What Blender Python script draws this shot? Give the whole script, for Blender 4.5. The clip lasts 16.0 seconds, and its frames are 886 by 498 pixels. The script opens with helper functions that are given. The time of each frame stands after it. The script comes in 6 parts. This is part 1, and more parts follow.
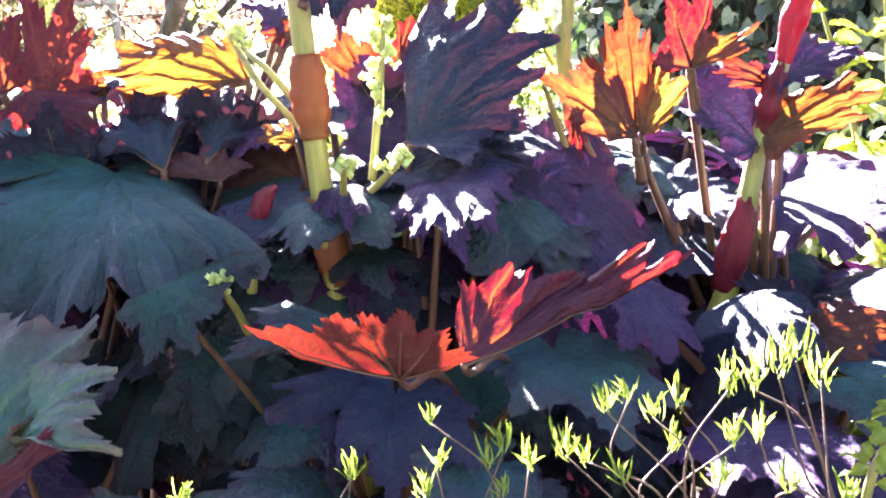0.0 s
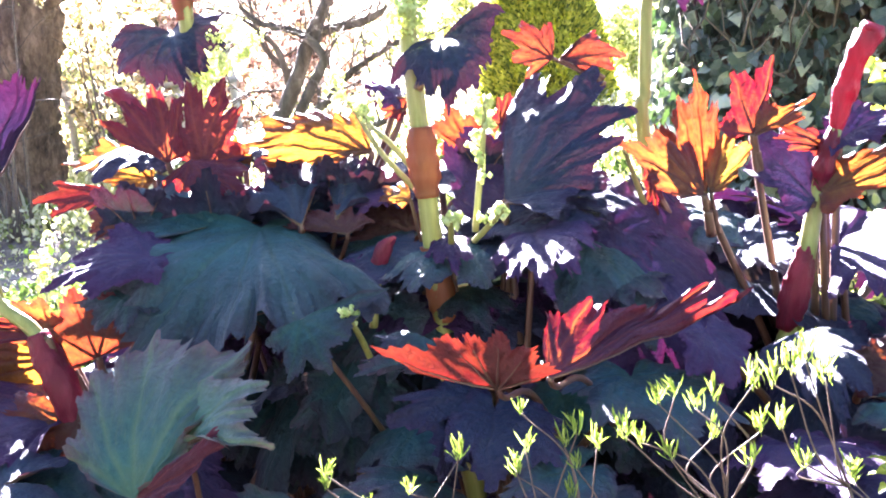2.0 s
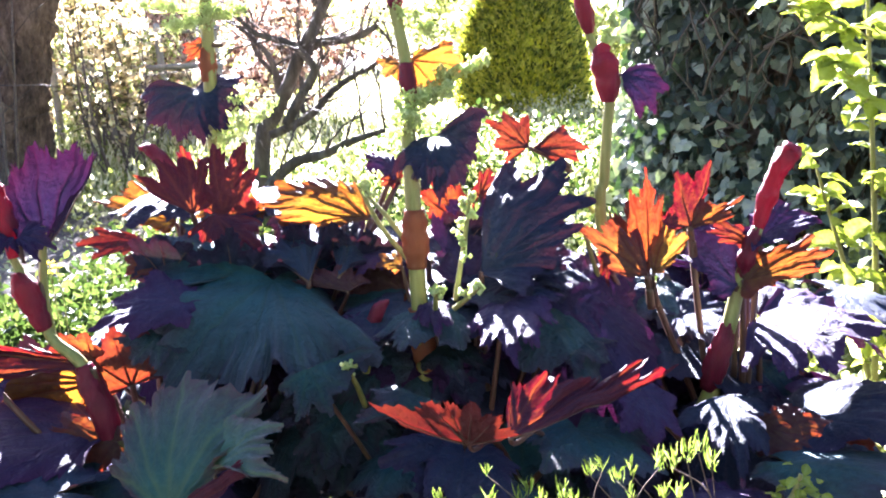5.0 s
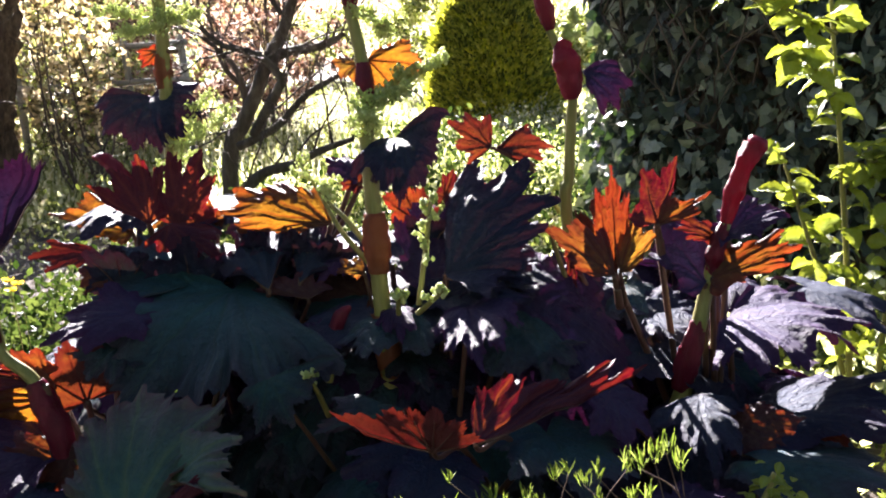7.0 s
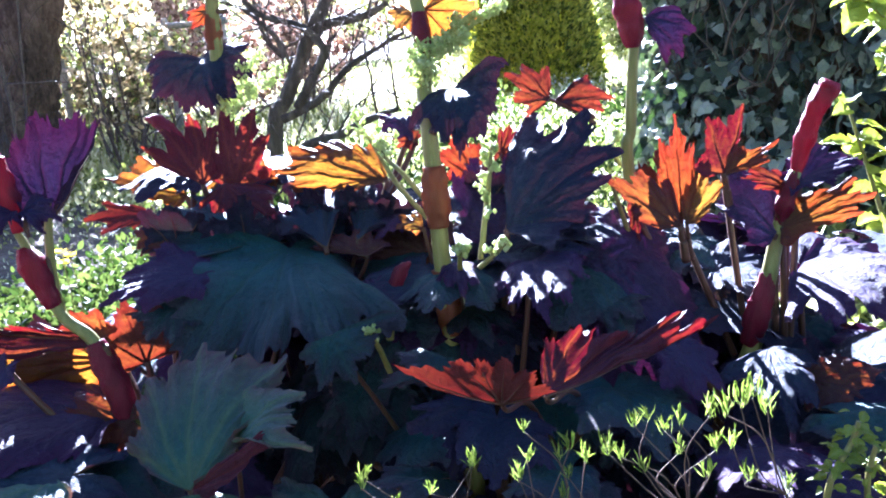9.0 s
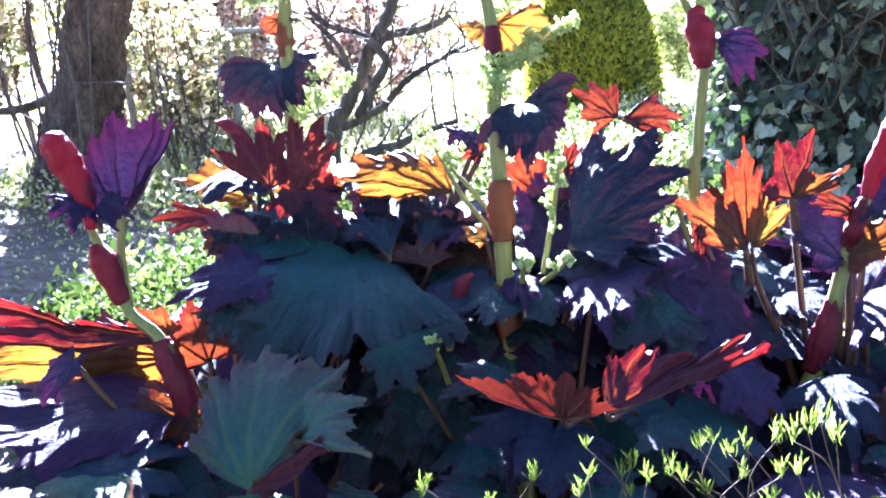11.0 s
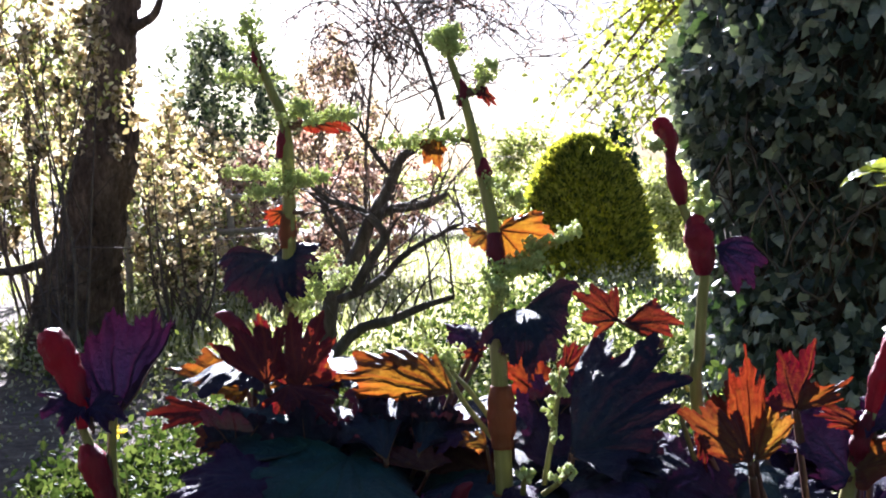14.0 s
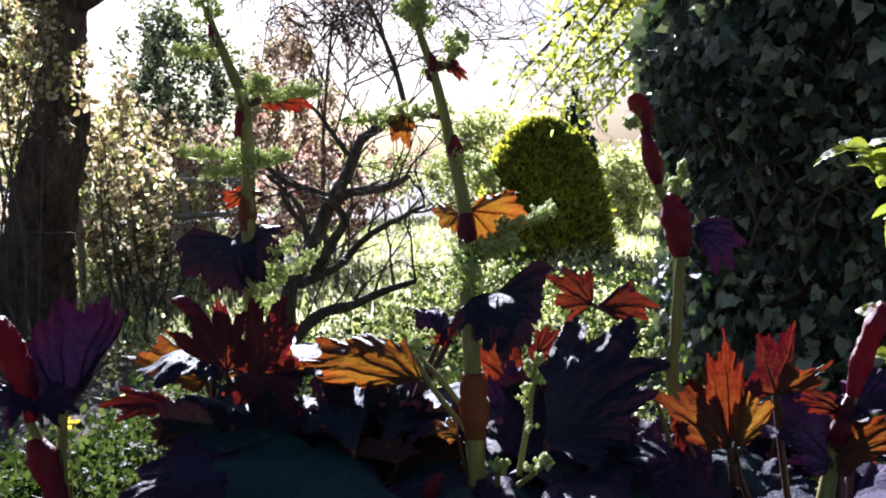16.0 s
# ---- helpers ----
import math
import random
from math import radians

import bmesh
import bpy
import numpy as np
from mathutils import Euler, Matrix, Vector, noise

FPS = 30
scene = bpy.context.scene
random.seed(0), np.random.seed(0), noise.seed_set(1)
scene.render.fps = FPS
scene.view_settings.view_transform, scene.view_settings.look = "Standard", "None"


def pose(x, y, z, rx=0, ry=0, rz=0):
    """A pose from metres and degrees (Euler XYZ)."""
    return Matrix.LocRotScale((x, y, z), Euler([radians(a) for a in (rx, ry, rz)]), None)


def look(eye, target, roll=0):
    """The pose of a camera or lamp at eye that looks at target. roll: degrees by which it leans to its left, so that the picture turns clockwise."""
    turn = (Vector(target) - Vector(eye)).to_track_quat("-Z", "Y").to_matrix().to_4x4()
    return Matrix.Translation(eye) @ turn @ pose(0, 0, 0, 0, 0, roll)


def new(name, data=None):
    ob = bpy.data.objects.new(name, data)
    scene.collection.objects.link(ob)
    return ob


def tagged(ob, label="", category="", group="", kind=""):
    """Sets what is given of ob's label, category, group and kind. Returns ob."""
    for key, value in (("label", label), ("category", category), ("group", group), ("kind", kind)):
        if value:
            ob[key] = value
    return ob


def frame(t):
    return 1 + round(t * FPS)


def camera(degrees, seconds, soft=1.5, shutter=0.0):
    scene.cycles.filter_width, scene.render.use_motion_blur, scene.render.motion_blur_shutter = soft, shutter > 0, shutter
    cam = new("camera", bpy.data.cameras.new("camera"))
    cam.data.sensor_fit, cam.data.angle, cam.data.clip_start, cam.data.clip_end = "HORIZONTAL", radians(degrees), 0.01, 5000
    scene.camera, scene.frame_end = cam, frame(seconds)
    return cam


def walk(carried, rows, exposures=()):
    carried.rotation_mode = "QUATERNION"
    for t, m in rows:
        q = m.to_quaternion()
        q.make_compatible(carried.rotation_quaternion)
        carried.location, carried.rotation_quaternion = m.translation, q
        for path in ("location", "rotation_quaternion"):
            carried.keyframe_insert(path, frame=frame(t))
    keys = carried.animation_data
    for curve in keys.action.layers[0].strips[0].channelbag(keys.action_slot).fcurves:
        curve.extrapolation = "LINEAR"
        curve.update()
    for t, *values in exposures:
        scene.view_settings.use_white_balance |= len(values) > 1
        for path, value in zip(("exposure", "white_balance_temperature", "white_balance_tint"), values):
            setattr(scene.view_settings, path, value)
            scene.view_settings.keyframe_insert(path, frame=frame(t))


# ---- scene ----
cam = camera(46.6, 16.0, soft=1.9)
PATH = [
    (0, (0.131, 0.046, 1.169), (-0.054, 2.011, 0.842), -4.3),
    (0.5, (0.133, -0.004, 1.167), (0.006, 1.968, 0.861), -4.4),
    (1, (0.111, -0.071, 1.172), (-0.037, 1.905, 0.901), -4.3),
    (1.5, (0.118, -0.126, 1.172), (-0.144, 1.843, 0.945), -5.1),
    (2, (0.171, -0.221, 1.168), (-0.203, 1.735, 0.985), -4.9),
    (2.5, (0.215, -0.332, 1.162), (-0.267, 1.603, 0.997), -4.9),
    (3, (0.228, -0.404, 1.182), (-0.249, 1.522, 0.935), -3.7),
    (3.5, (0.237, -0.474, 1.209), (-0.121, 1.479, 0.961), -3.5),
    (4, (0.222, -0.534, 1.293), (-0.107, 1.414, 0.98), -3.5),
    (4.5, (0.212, -0.561, 1.35), (-0.044, 1.405, 1.09), -1.4),
    (4.7, (0.206, -0.564, 1.381), (-0.107, 1.396, 1.136), -1.5),
    (6.8, (0.231, -0.51, 1.368), (-0.046, 1.463, 1.194), -3.1),
    (7, (0.23, -0.506, 1.358), (-0.041, 1.464, 1.148), -2.9),
    (7.5, (0.213, -0.496, 1.336), (-0.07, 1.47, 1.099), -3.5),
    (8, (0.195, -0.48, 1.322), (-0.13, 1.478, 1.069), -3.5),
    (8.2, (0.19, -0.472, 1.311), (-0.149, 1.483, 1.065), -3.9),
    (10.5, (0.163, -0.476, 1.302), (-0.23, 1.469, 1.052), -2.8),
    (11, (0.15, -0.489, 1.307), (-0.289, 1.451, 1.09), -2.0),
    (11.5, (0.133, -0.498, 1.313), (-0.363, 1.432, 1.142), -2.2),
    (12, (0.124, -0.502, 1.33), (-0.374, 1.432, 1.215), -1.9),
    (12.5, (0.125, -0.502, 1.339), (-0.322, 1.446, 1.264), -1.7),
    (13, (0.132, -0.492, 1.359), (-0.291, 1.463, 1.362), -1.2),
    (13.5, (0.134, -0.485, 1.377), (-0.299, 1.467, 1.426), -1.0),
    (14, (0.133, -0.475, 1.397), (-0.287, 1.478, 1.488), -0.8),
    (14.5, (0.122, -0.463, 1.402), (-0.295, 1.49, 1.502), -0.7),
    (15, (0.117, -0.442, 1.4), (-0.259, 1.52, 1.486), -0.8),
    (15.5, (0.104, -0.406, 1.4), (-0.23, 1.565, 1.48), -1.4),
    (16, (0.091, -0.39, 1.395), (-0.248, 1.58, 1.455), -1.1),
]
LEVEL = pose(0, 0, 0, -6.5, 0, 0)
EXPOSURES = [(0, 5.78, 5750, 25), (1, 5.78, 5600, 25), (2.5, 5.76, 5350, 25), (4, 5.57, 5200, 26), (4.7, 5.08, 5200, 24), (6.8, 3.15, 5900, 19), (7, 3.22, 5800, 19), (7.5, 3.72, 5000, 20), (8.2, 4.08, 4680, 21), (10.3, 4.56, 4600, 23), (11, 4.72, 4600, 23), (11.5, 4.66, 4680, 23), (12.5, 3.92, 5500, 22), (13.5, 3.13, 5350, 20), (14.5, 2.44, 5200, 20), (16, 2.10, 5150, 20)]
walk(cam, [(t, LEVEL @ look(eye, target, roll)) for t, eye, target, roll in PATH], EXPOSURES)

# ---- light: low spring sun from behind the plants, clear sky ----
SUN_ELEVATION, SUN_AZIMUTH = radians(24), radians(-21)   # azimuth from +y, clockwise
world = bpy.data.worlds.new("sky")
scene.world = world
world.use_nodes = True
sky = world.node_tree.nodes.new("ShaderNodeTexSky")
sky.sky_type, sky.sun_disc = "NISHITA", False
sky.sun_elevation, sky.sun_rotation = SUN_ELEVATION, SUN_AZIMUTH
sky.dust_density, sky.ozone_density, sky.air_density = 2.5, 3.0, 1.0
world.node_tree.links.new(sky.outputs[0], world.node_tree.nodes["Background"].inputs[0])
world.node_tree.nodes["Background"].inputs[1].default_value = 0.016
sun_data = bpy.data.lights.new("sun", "SUN")
sun_data.energy, sun_data.angle, sun_data.color = 5.0, radians(0.6), (1.0, 0.92, 0.78)
sun = new("sun", sun_data)
sun_way = Vector((math.cos(SUN_ELEVATION) * math.sin(SUN_AZIMUTH), math.cos(SUN_ELEVATION) * math.cos(SUN_AZIMUTH), math.sin(SUN_ELEVATION)))
sun.matrix_world = look(sun_way * 40, (0, 0, 0))


# ---- materials ----
def node_material(name):
    mat = bpy.data.materials.new(name)
    mat.use_nodes = True
    nodes, links = mat.node_tree.nodes, mat.node_tree.links
    nodes.clear()
    out = nodes.new("ShaderNodeOutputMaterial")
    coord = nodes.new("ShaderNodeTexCoord")
    return mat, nodes, links, out, coord


def noise_node(nodes, links, coord, scale, detail=4.0, rough=0.6):
    n = nodes.new("ShaderNodeTexNoise")
    n.inputs["Scale"].default_value, n.inputs["Detail"].default_value, n.inputs["Roughness"].default_value = scale, detail, rough
    links.new(coord.outputs["Object"], n.inputs["Vector"])
    return n


def ramp_node(nodes, links, source, stops):
    r = nodes.new("ShaderNodeValToRGB")
    while len(r.color_ramp.elements) < len(stops):
        r.color_ramp.elements.new(0.5)
    for e, (p, c) in zip(r.color_ramp.elements, stops):
        e.position, e.color = p, (*c, 1)
    links.new(source, r.inputs[0])
    return r


def mix_node(nodes, links, fac, a, b, blend="MIX"):
    m = nodes.new("ShaderNodeMix")
    m.data_type, m.blend_type = "RGBA", blend
    for sock, val in ((m.inputs[0], fac), (m.inputs[6], a), (m.inputs[7], b)):
        if isinstance(val, (float, int)):
            sock.default_value = val
        elif isinstance(val, tuple):
            sock.default_value = (*val, 1)
        else:
            links.new(val, sock)
    return m.outputs[2]


def math_node(nodes, links, op, a, b):
    m = nodes.new("ShaderNodeMath")
    m.operation = op
    for sock, val in zip(m.inputs, (a, b)):
        if isinstance(val, (float, int)):
            sock.default_value = val
        else:
            links.new(val, sock)
    return m.outputs[0]


def foliage(name, tops, glows, through_light, rough=0.45, vein=(0.1, 0.1, 0.06), vein_glow=None, bump=0.8, grain=22.0, per_island=False, gloss=0.32, margin=None):
    """A thin leaf: tops are the reflecting colours, glows the colours of light that comes through."""
    mat, nodes, links, out, coord = node_material(name)
    big, fine = noise_node(nodes, links, coord, grain * 0.42, 4), noise_node(nodes, links, coord, grain * 3.6, 5, 0.65)
    both = math_node(nodes, links, "ADD", math_node(nodes, links, "MULTIPLY", big.outputs[0], 0.65), math_node(nodes, links, "MULTIPLY", fine.outputs[0], 0.35))
    if per_island:
        pick = nodes.new("ShaderNodeNewGeometry").outputs["Random Per Island"]
    else:
        pick = nodes.new("ShaderNodeObjectInfo").outputs["Random"]
    # wide tones from leaf to leaf put bright glints and dark gaps into colour
    share, swing = (0.95, 0.35) if per_island else (0.4, 1.8)
    blend = math_node(nodes, links, "ADD", math_node(nodes, links, "MULTIPLY", pick, share), math_node(nodes, links, "MULTIPLY", math_node(nodes, links, "SUBTRACT", both, 0.3), swing))
    top = ramp_node(nodes, links, blend, [(0.15, tops[0]), (0.5, tops[1]), (0.85, tops[2])]).outputs[0]
    glow = ramp_node(nodes, links, blend, [(0.15, glows[0]), (0.5, glows[1]), (0.85, glows[2])]).outputs[0]
    height = fine.outputs[0]
    if margin:
        rim = nodes.new("ShaderNodeAttribute")
        rim.attribute_name = "rim"
        edge = math_node(nodes, links, "POWER", rim.outputs["Fac"], 3.0)
        wob = math_node(nodes, links, "MULTIPLY", edge, math_node(nodes, links, "ADD", big.outputs[0], 0.25))
        top = mix_node(nodes, links, math_node(nodes, links, "MULTIPLY", wob, 0.75), top, margin[0])
        glow = mix_node(nodes, links, math_node(nodes, links, "MULTIPLY", wob, 0.95), glow, margin[1])
    if not per_island:
        att = nodes.new("ShaderNodeAttribute")
        att.attribute_name = "vein"
        top = mix_node(nodes, links, math_node(nodes, links, "MULTIPLY", att.outputs["Fac"], 0.42), top, vein)
        glow = mix_node(nodes, links, math_node(nodes, links, "MULTIPLY", att.outputs["Fac"], 0.75), glow, vein_glow or vein)
        height = math_node(nodes, links, "ADD", math_node(nodes, links, "MULTIPLY", fine.outputs[0], 0.6), math_node(nodes, links, "MULTIPLY", big.outputs[0], 0.6))
    b = nodes.new("ShaderNodeBump")
    b.inputs["Strength"].default_value, b.inputs["Distance"].default_value = bump, 0.014
    links.new(height, b.inputs["Height"])
    p = nodes.new("ShaderNodeBsdfPrincipled")
    links.new(top, p.inputs["Base Color"])
    p.inputs["Specular IOR Level"].default_value = gloss
    links.new(math_node(nodes, links, "ADD", math_node(nodes, links, "MULTIPLY", big.outputs[0], 0.3), rough - 0.06), p.inputs["Roughness"])
    links.new(b.outputs[0], p.inputs["Normal"])
    tr = nodes.new("ShaderNodeBsdfTranslucent")
    links.new(glow, tr.inputs["Color"])
    links.new(b.outputs[0], tr.inputs["Normal"])
    mix = nodes.new("ShaderNodeMixShader")
    mix.inputs[0].default_value = through_light
    links.new(p.outputs[0], mix.inputs[1])
    links.new(tr.outputs[0], mix.inputs[2])
    links.new(mix.outputs[0], out.inputs[0])
    return mat


def solid(name, colors, scale=20.0, rough=0.6, bump=0.3, stretch=(1, 1, 1), distance=0.01, glow=None, island=False):
    """An opaque surface with grain; glow adds a little light that comes through thin tissue."""
    mat, nodes, links, out, coord = node_material(name)
    mp = nodes.new("ShaderNodeMapping")
    mp.inputs["Scale"].default_value = stretch
    links.new(coord.outputs["Object"], mp.inputs["Vector"])
    big, fine = noise_node(nodes, links, coord, scale * 0.25, 4), noise_node(nodes, links, coord, scale, 6, 0.7)
    links.new(mp.outputs[0], fine.inputs["Vector"])
    links.new(mp.outputs[0], big.inputs["Vector"])
    both = math_node(nodes, links, "ADD", math_node(nodes, links, "MULTIPLY", big.outputs[0], 0.5), math_node(nodes, links, "MULTIPLY", fine.outputs[0], 0.5))
    if island:
        both = math_node(nodes, links, "ADD", math_node(nodes, links, "MULTIPLY", both, 0.6), math_node(nodes, links, "MULTIPLY", nodes.new("ShaderNodeNewGeometry").outputs["Random Per Island"], 0.4))
    col = ramp_node(nodes, links, both, [(0.32, colors[0]), (0.5, colors[1]), (0.68, colors[2])]).outputs[0]
    b = nodes.new("ShaderNodeBump")
    b.inputs["Strength"].default_value, b.inputs["Distance"].default_value = bump, distance
    links.new(fine.outputs[0], b.inputs["Height"])
    p = nodes.new("ShaderNodeBsdfPrincipled")
    links.new(col, p.inputs["Base Color"])
    p.inputs["Roughness"].default_value = rough
    links.new(b.outputs[0], p.inputs["Normal"])
    if glow:
        tr = nodes.new("ShaderNodeBsdfTranslucent")
        tr.inputs[0].default_value = (*glow, 1)
        mix = nodes.new("ShaderNodeMixShader")
        mix.inputs[0].default_value = 0.45
        links.new(p.outputs[0], mix.inputs[1])
        links.new(tr.outputs[0], mix.inputs[2])
        links.new(mix.outputs[0], out.inputs[0])
    else:
        links.new(p.outputs[0], out.inputs[0])
    return mat


# bluish lighter teal and green tones also paint in sky sheen
TEAL = foliage("teal_leaf", [(0.004, 0.020, 0.032), (0.008, 0.034, 0.052), (0.024, 0.076, 0.105)], [(0.01, 0.02, 0.01), (0.015, 0.03, 0.012), (0.03, 0.045, 0.02)], 0.08, 0.50,
               vein=(0.03, 0.055, 0.045), vein_glow=(0.05, 0.03, 0.01), bump=1.3, gloss=0.28, margin=((0.05, 0.01, 0.04), (0.06, 0.01, 0.02)))
GREEN = foliage("grey_green_leaf", [(0.018, 0.064, 0.080), (0.040, 0.108, 0.122), (0.10, 0.185, 0.155)], [(0.08, 0.13, 0.03), (0.14, 0.22, 0.05), (0.22, 0.28, 0.08)], 0.25, 0.45,
                vein=(0.15, 0.20, 0.09), vein_glow=(0.2, 0.18, 0.05), bump=1.2, margin=((0.13, 0.045, 0.08), (0.4, 0.03, 0.06)))
PURPLE = foliage("purple_leaf", [(0.017, 0.013, 0.042), (0.031, 0.025, 0.072), (0.052, 0.044, 0.108)], [(0.04, 0.02, 0.10), (0.06, 0.03, 0.14), (0.10, 0.05, 0.16)], 0.035, 0.48,
                 vein=(0.06, 0.03, 0.08), vein_glow=(0.14, 0.01, 0.06), bump=1.3, gloss=0.08, margin=((0.06, 0.012, 0.06), (0.2, 0.01, 0.05)))
SLATE = foliage("slate_blue_leaf", [(0.010, 0.015, 0.036), (0.018, 0.027, 0.058), (0.032, 0.045, 0.084)], [(0.01, 0.01, 0.02), (0.02, 0.02, 0.02), (0.04, 0.04, 0.02)], 0.04, 0.48,
                vein=(0.04, 0.035, 0.06), vein_glow=(0.08, 0.01, 0.02), bump=1.3, gloss=0.09, margin=((0.03, 0.01, 0.04), (0.12, 0.01, 0.03)))
# darkest red and orange glows paint in other leaves' shadows, and thicker tissue
RED = foliage("red_leaf", [(0.035, 0.006, 0.02), (0.05, 0.009, 0.024), (0.07, 0.015, 0.03)], [(0.07, 0.003, 0.016), (0.26, 0.010, 0.022), (0.72, 0.14, 0.025)], 0.065, 0.46,
              vein=(0.10, 0.02, 0.03), vein_glow=(0.9, 0.20, 0.03), gloss=0.2, margin=((0.06, 0.008, 0.03), (0.7, 0.01, 0.03)))
# brighter margin glow of this leaf paints in its sunlit edges
CRIMSON = foliage("crimson_leaf", [(0.030, 0.010, 0.015), (0.045, 0.014, 0.018), (0.070, 0.024, 0.026)], [(0.10, 0.003, 0.010), (0.26, 0.012, 0.016), (0.55, 0.10, 0.02)], 0.024, 0.5,
                  vein=(0.10, 0.02, 0.03), vein_glow=(0.7, 0.05, 0.03), gloss=0.15, margin=((0.09, 0.010, 0.02), (0.95, 0.12, 0.04)))
ORANGE = foliage("orange_leaf", [(0.035, 0.016, 0.014), (0.05, 0.022, 0.015), (0.065, 0.03, 0.02)], [(0.20, 0.014, 0.01), (0.62, 0.14, 0.014), (1.0, 0.50, 0.04)], 0.11, 0.46,
                 vein=(0.06, 0.015, 0.015), vein_glow=(0.45, 0.03, 0.01), gloss=0.2, margin=((0.06, 0.01, 0.02), (0.8, 0.03, 0.02)))
GOLD = foliage("golden_leaf", [(0.035, 0.018, 0.014), (0.05, 0.026, 0.015), (0.065, 0.034, 0.02)], [(0.55, 0.13, 0.01), (0.92, 0.46, 0.02), (1.0, 0.70, 0.08)], 0.14, 0.46,
               vein=(0.06, 0.018, 0.015), vein_glow=(0.5, 0.06, 0.01), gloss=0.2, margin=((0.06, 0.01, 0.02), (0.8, 0.10, 0.02)))
BROWN = foliage("bronze_leaf", [(0.025, 0.010, 0.018), (0.040, 0.018, 0.022), (0.06, 0.03, 0.03)], [(0.16, 0.02, 0.012), (0.45, 0.10, 0.015), (0.85, 0.36, 0.03)], 0.10, 0.46,
                vein=(0.05, 0.010, 0.015), vein_glow=(0.3, 0.02, 0.01), gloss=0.2, margin=((0.05, 0.008, 0.03), (0.4, 0.01, 0.02)))
STEM = solid("green_stem", [(0.14, 0.128, 0.030), (0.21, 0.19, 0.05), (0.31, 0.27, 0.10)], 60, 0.42, 0.15, (1, 1, 0.1), 0.003)
IVY_STEM = solid("ivy_stem", [(0.06, 0.042, 0.034), (0.13, 0.095, 0.075), (0.24, 0.18, 0.145)], 30, 0.85, 0.6)
PETIOLE = solid("petiole", [(0.055, 0.018, 0.02), (0.085, 0.035, 0.025), (0.11, 0.07, 0.035)], 60, 0.45, 0.15, (1, 1, 0.1), 0.003)
SHEATH = solid("papery_sheath", [(0.15, 0.045, 0.025), (0.23, 0.075, 0.035), (0.32, 0.12, 0.055)], 45, 0.55, 0.35, (1, 1, 0.15), 0.004, glow=(0.32, 0.08, 0.025))
BUD = solid("crimson_bud", [(0.09, 0.004, 0.020), (0.18, 0.009, 0.040), (0.30, 0.04, 0.085)], 40, 0.40, 1.0, (1, 1, 0.3), 0.012, glow=(0.24, 0.005, 0.035))
FLOWER = solid("pale_flower", [(0.36, 0.42, 0.14), (0.52, 0.57, 0.24), (0.72, 0.74, 0.42)], 200, 0.6, 0.1, glow=(0.75, 0.8, 0.38), island=True)
BARK = solid("bark", [(0.03, 0.018, 0.012), (0.17, 0.112, 0.080), (0.38, 0.27, 0.20)], 22, 0.9, 1.0, (1, 1, 0.4), 0.12)
BRANCH = solid("brown_branch", [(0.035, 0.025, 0.019), (0.10, 0.075, 0.058), (0.22, 0.175, 0.14)], 18, 0.85, 1.0, (1, 1, 0.3), 0.03)
TWIG = solid("twig", [(0.06, 0.04, 0.035), (0.11, 0.08, 0.065), (0.18, 0.14, 0.11)], 60, 0.8, 0.5)
PINK_TWIG = solid("reddish_twig", [(0.045, 0.025, 0.022), (0.085, 0.05, 0.042), (0.14, 0.088, 0.07)], 60, 0.7, 0.4)
SOIL = solid("soil", [(0.045, 0.032, 0.025), (0.125, 0.092, 0.074), (0.29, 0.23, 0.195)], 14, 0.95, 1.0, (1, 1, 1), 0.04)
LIME = foliage("lime_leaf", [(0.07, 0.10, 0.012), (0.12, 0.16, 0.02), (0.18, 0.22, 0.04)], [(0.42, 0.52, 0.015), (0.55, 0.62, 0.02), (0.66, 0.70, 0.04)], 0.28, 0.42, gloss=0.3,
               vein=(0.3, 0.33, 0.1), vein_glow=(0.6, 0.7, 0.15))
AZALEA = foliage("azalea_leaf", [(0.10, 0.14, 0.03), (0.15, 0.20, 0.045), (0.22, 0.27, 0.08)], [(0.24, 0.33, 0.03), (0.34, 0.44, 0.05), (0.5, 0.58, 0.12)], 0.35, 0.5, per_island=True)
# palest ivy tone also paints in glints on the leaves
IVY = foliage("ivy_leaf", [(0.016, 0.028, 0.020), (0.085, 0.106, 0.080), (0.46, 0.46, 0.37)], [(0.05, 0.10, 0.02), (0.10, 0.17, 0.03), (0.28, 0.34, 0.12)], 0.12, 0.26, per_island=True, gloss=0.9)
FRESH = foliage("fresh_leaf", [(0.12, 0.15, 0.02), (0.24, 0.28, 0.05), (0.40, 0.42, 0.12)], [(0.5, 0.58, 0.04), (0.75, 0.80, 0.10), (0.95, 0.94, 0.30)], 0.62, 0.45, per_island=True, gloss=0.5)
CONIFER = foliage("golden_conifer", [(0.06, 0.09, 0.022), (0.14, 0.18, 0.04), (0.30, 0.33, 0.09)], [(0.16, 0.20, 0.015), (0.55, 0.57, 0.03), (0.98, 0.92, 0.06)], 0.42, 0.6, per_island=True, gloss=0.3)
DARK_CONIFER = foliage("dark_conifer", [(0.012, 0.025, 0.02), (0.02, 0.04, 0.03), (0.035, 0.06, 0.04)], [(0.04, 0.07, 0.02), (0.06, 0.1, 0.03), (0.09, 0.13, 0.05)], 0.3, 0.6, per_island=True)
SPRING = foliage("spring_green", [(0.07, 0.09, 0.02), (0.24, 0.27, 0.08), (0.46, 0.47, 0.25)], [(0.22, 0.27, 0.04), (0.62, 0.67, 0.15), (0.95, 0.93, 0.55)], 0.52, 0.45, per_island=True, gloss=0.6)
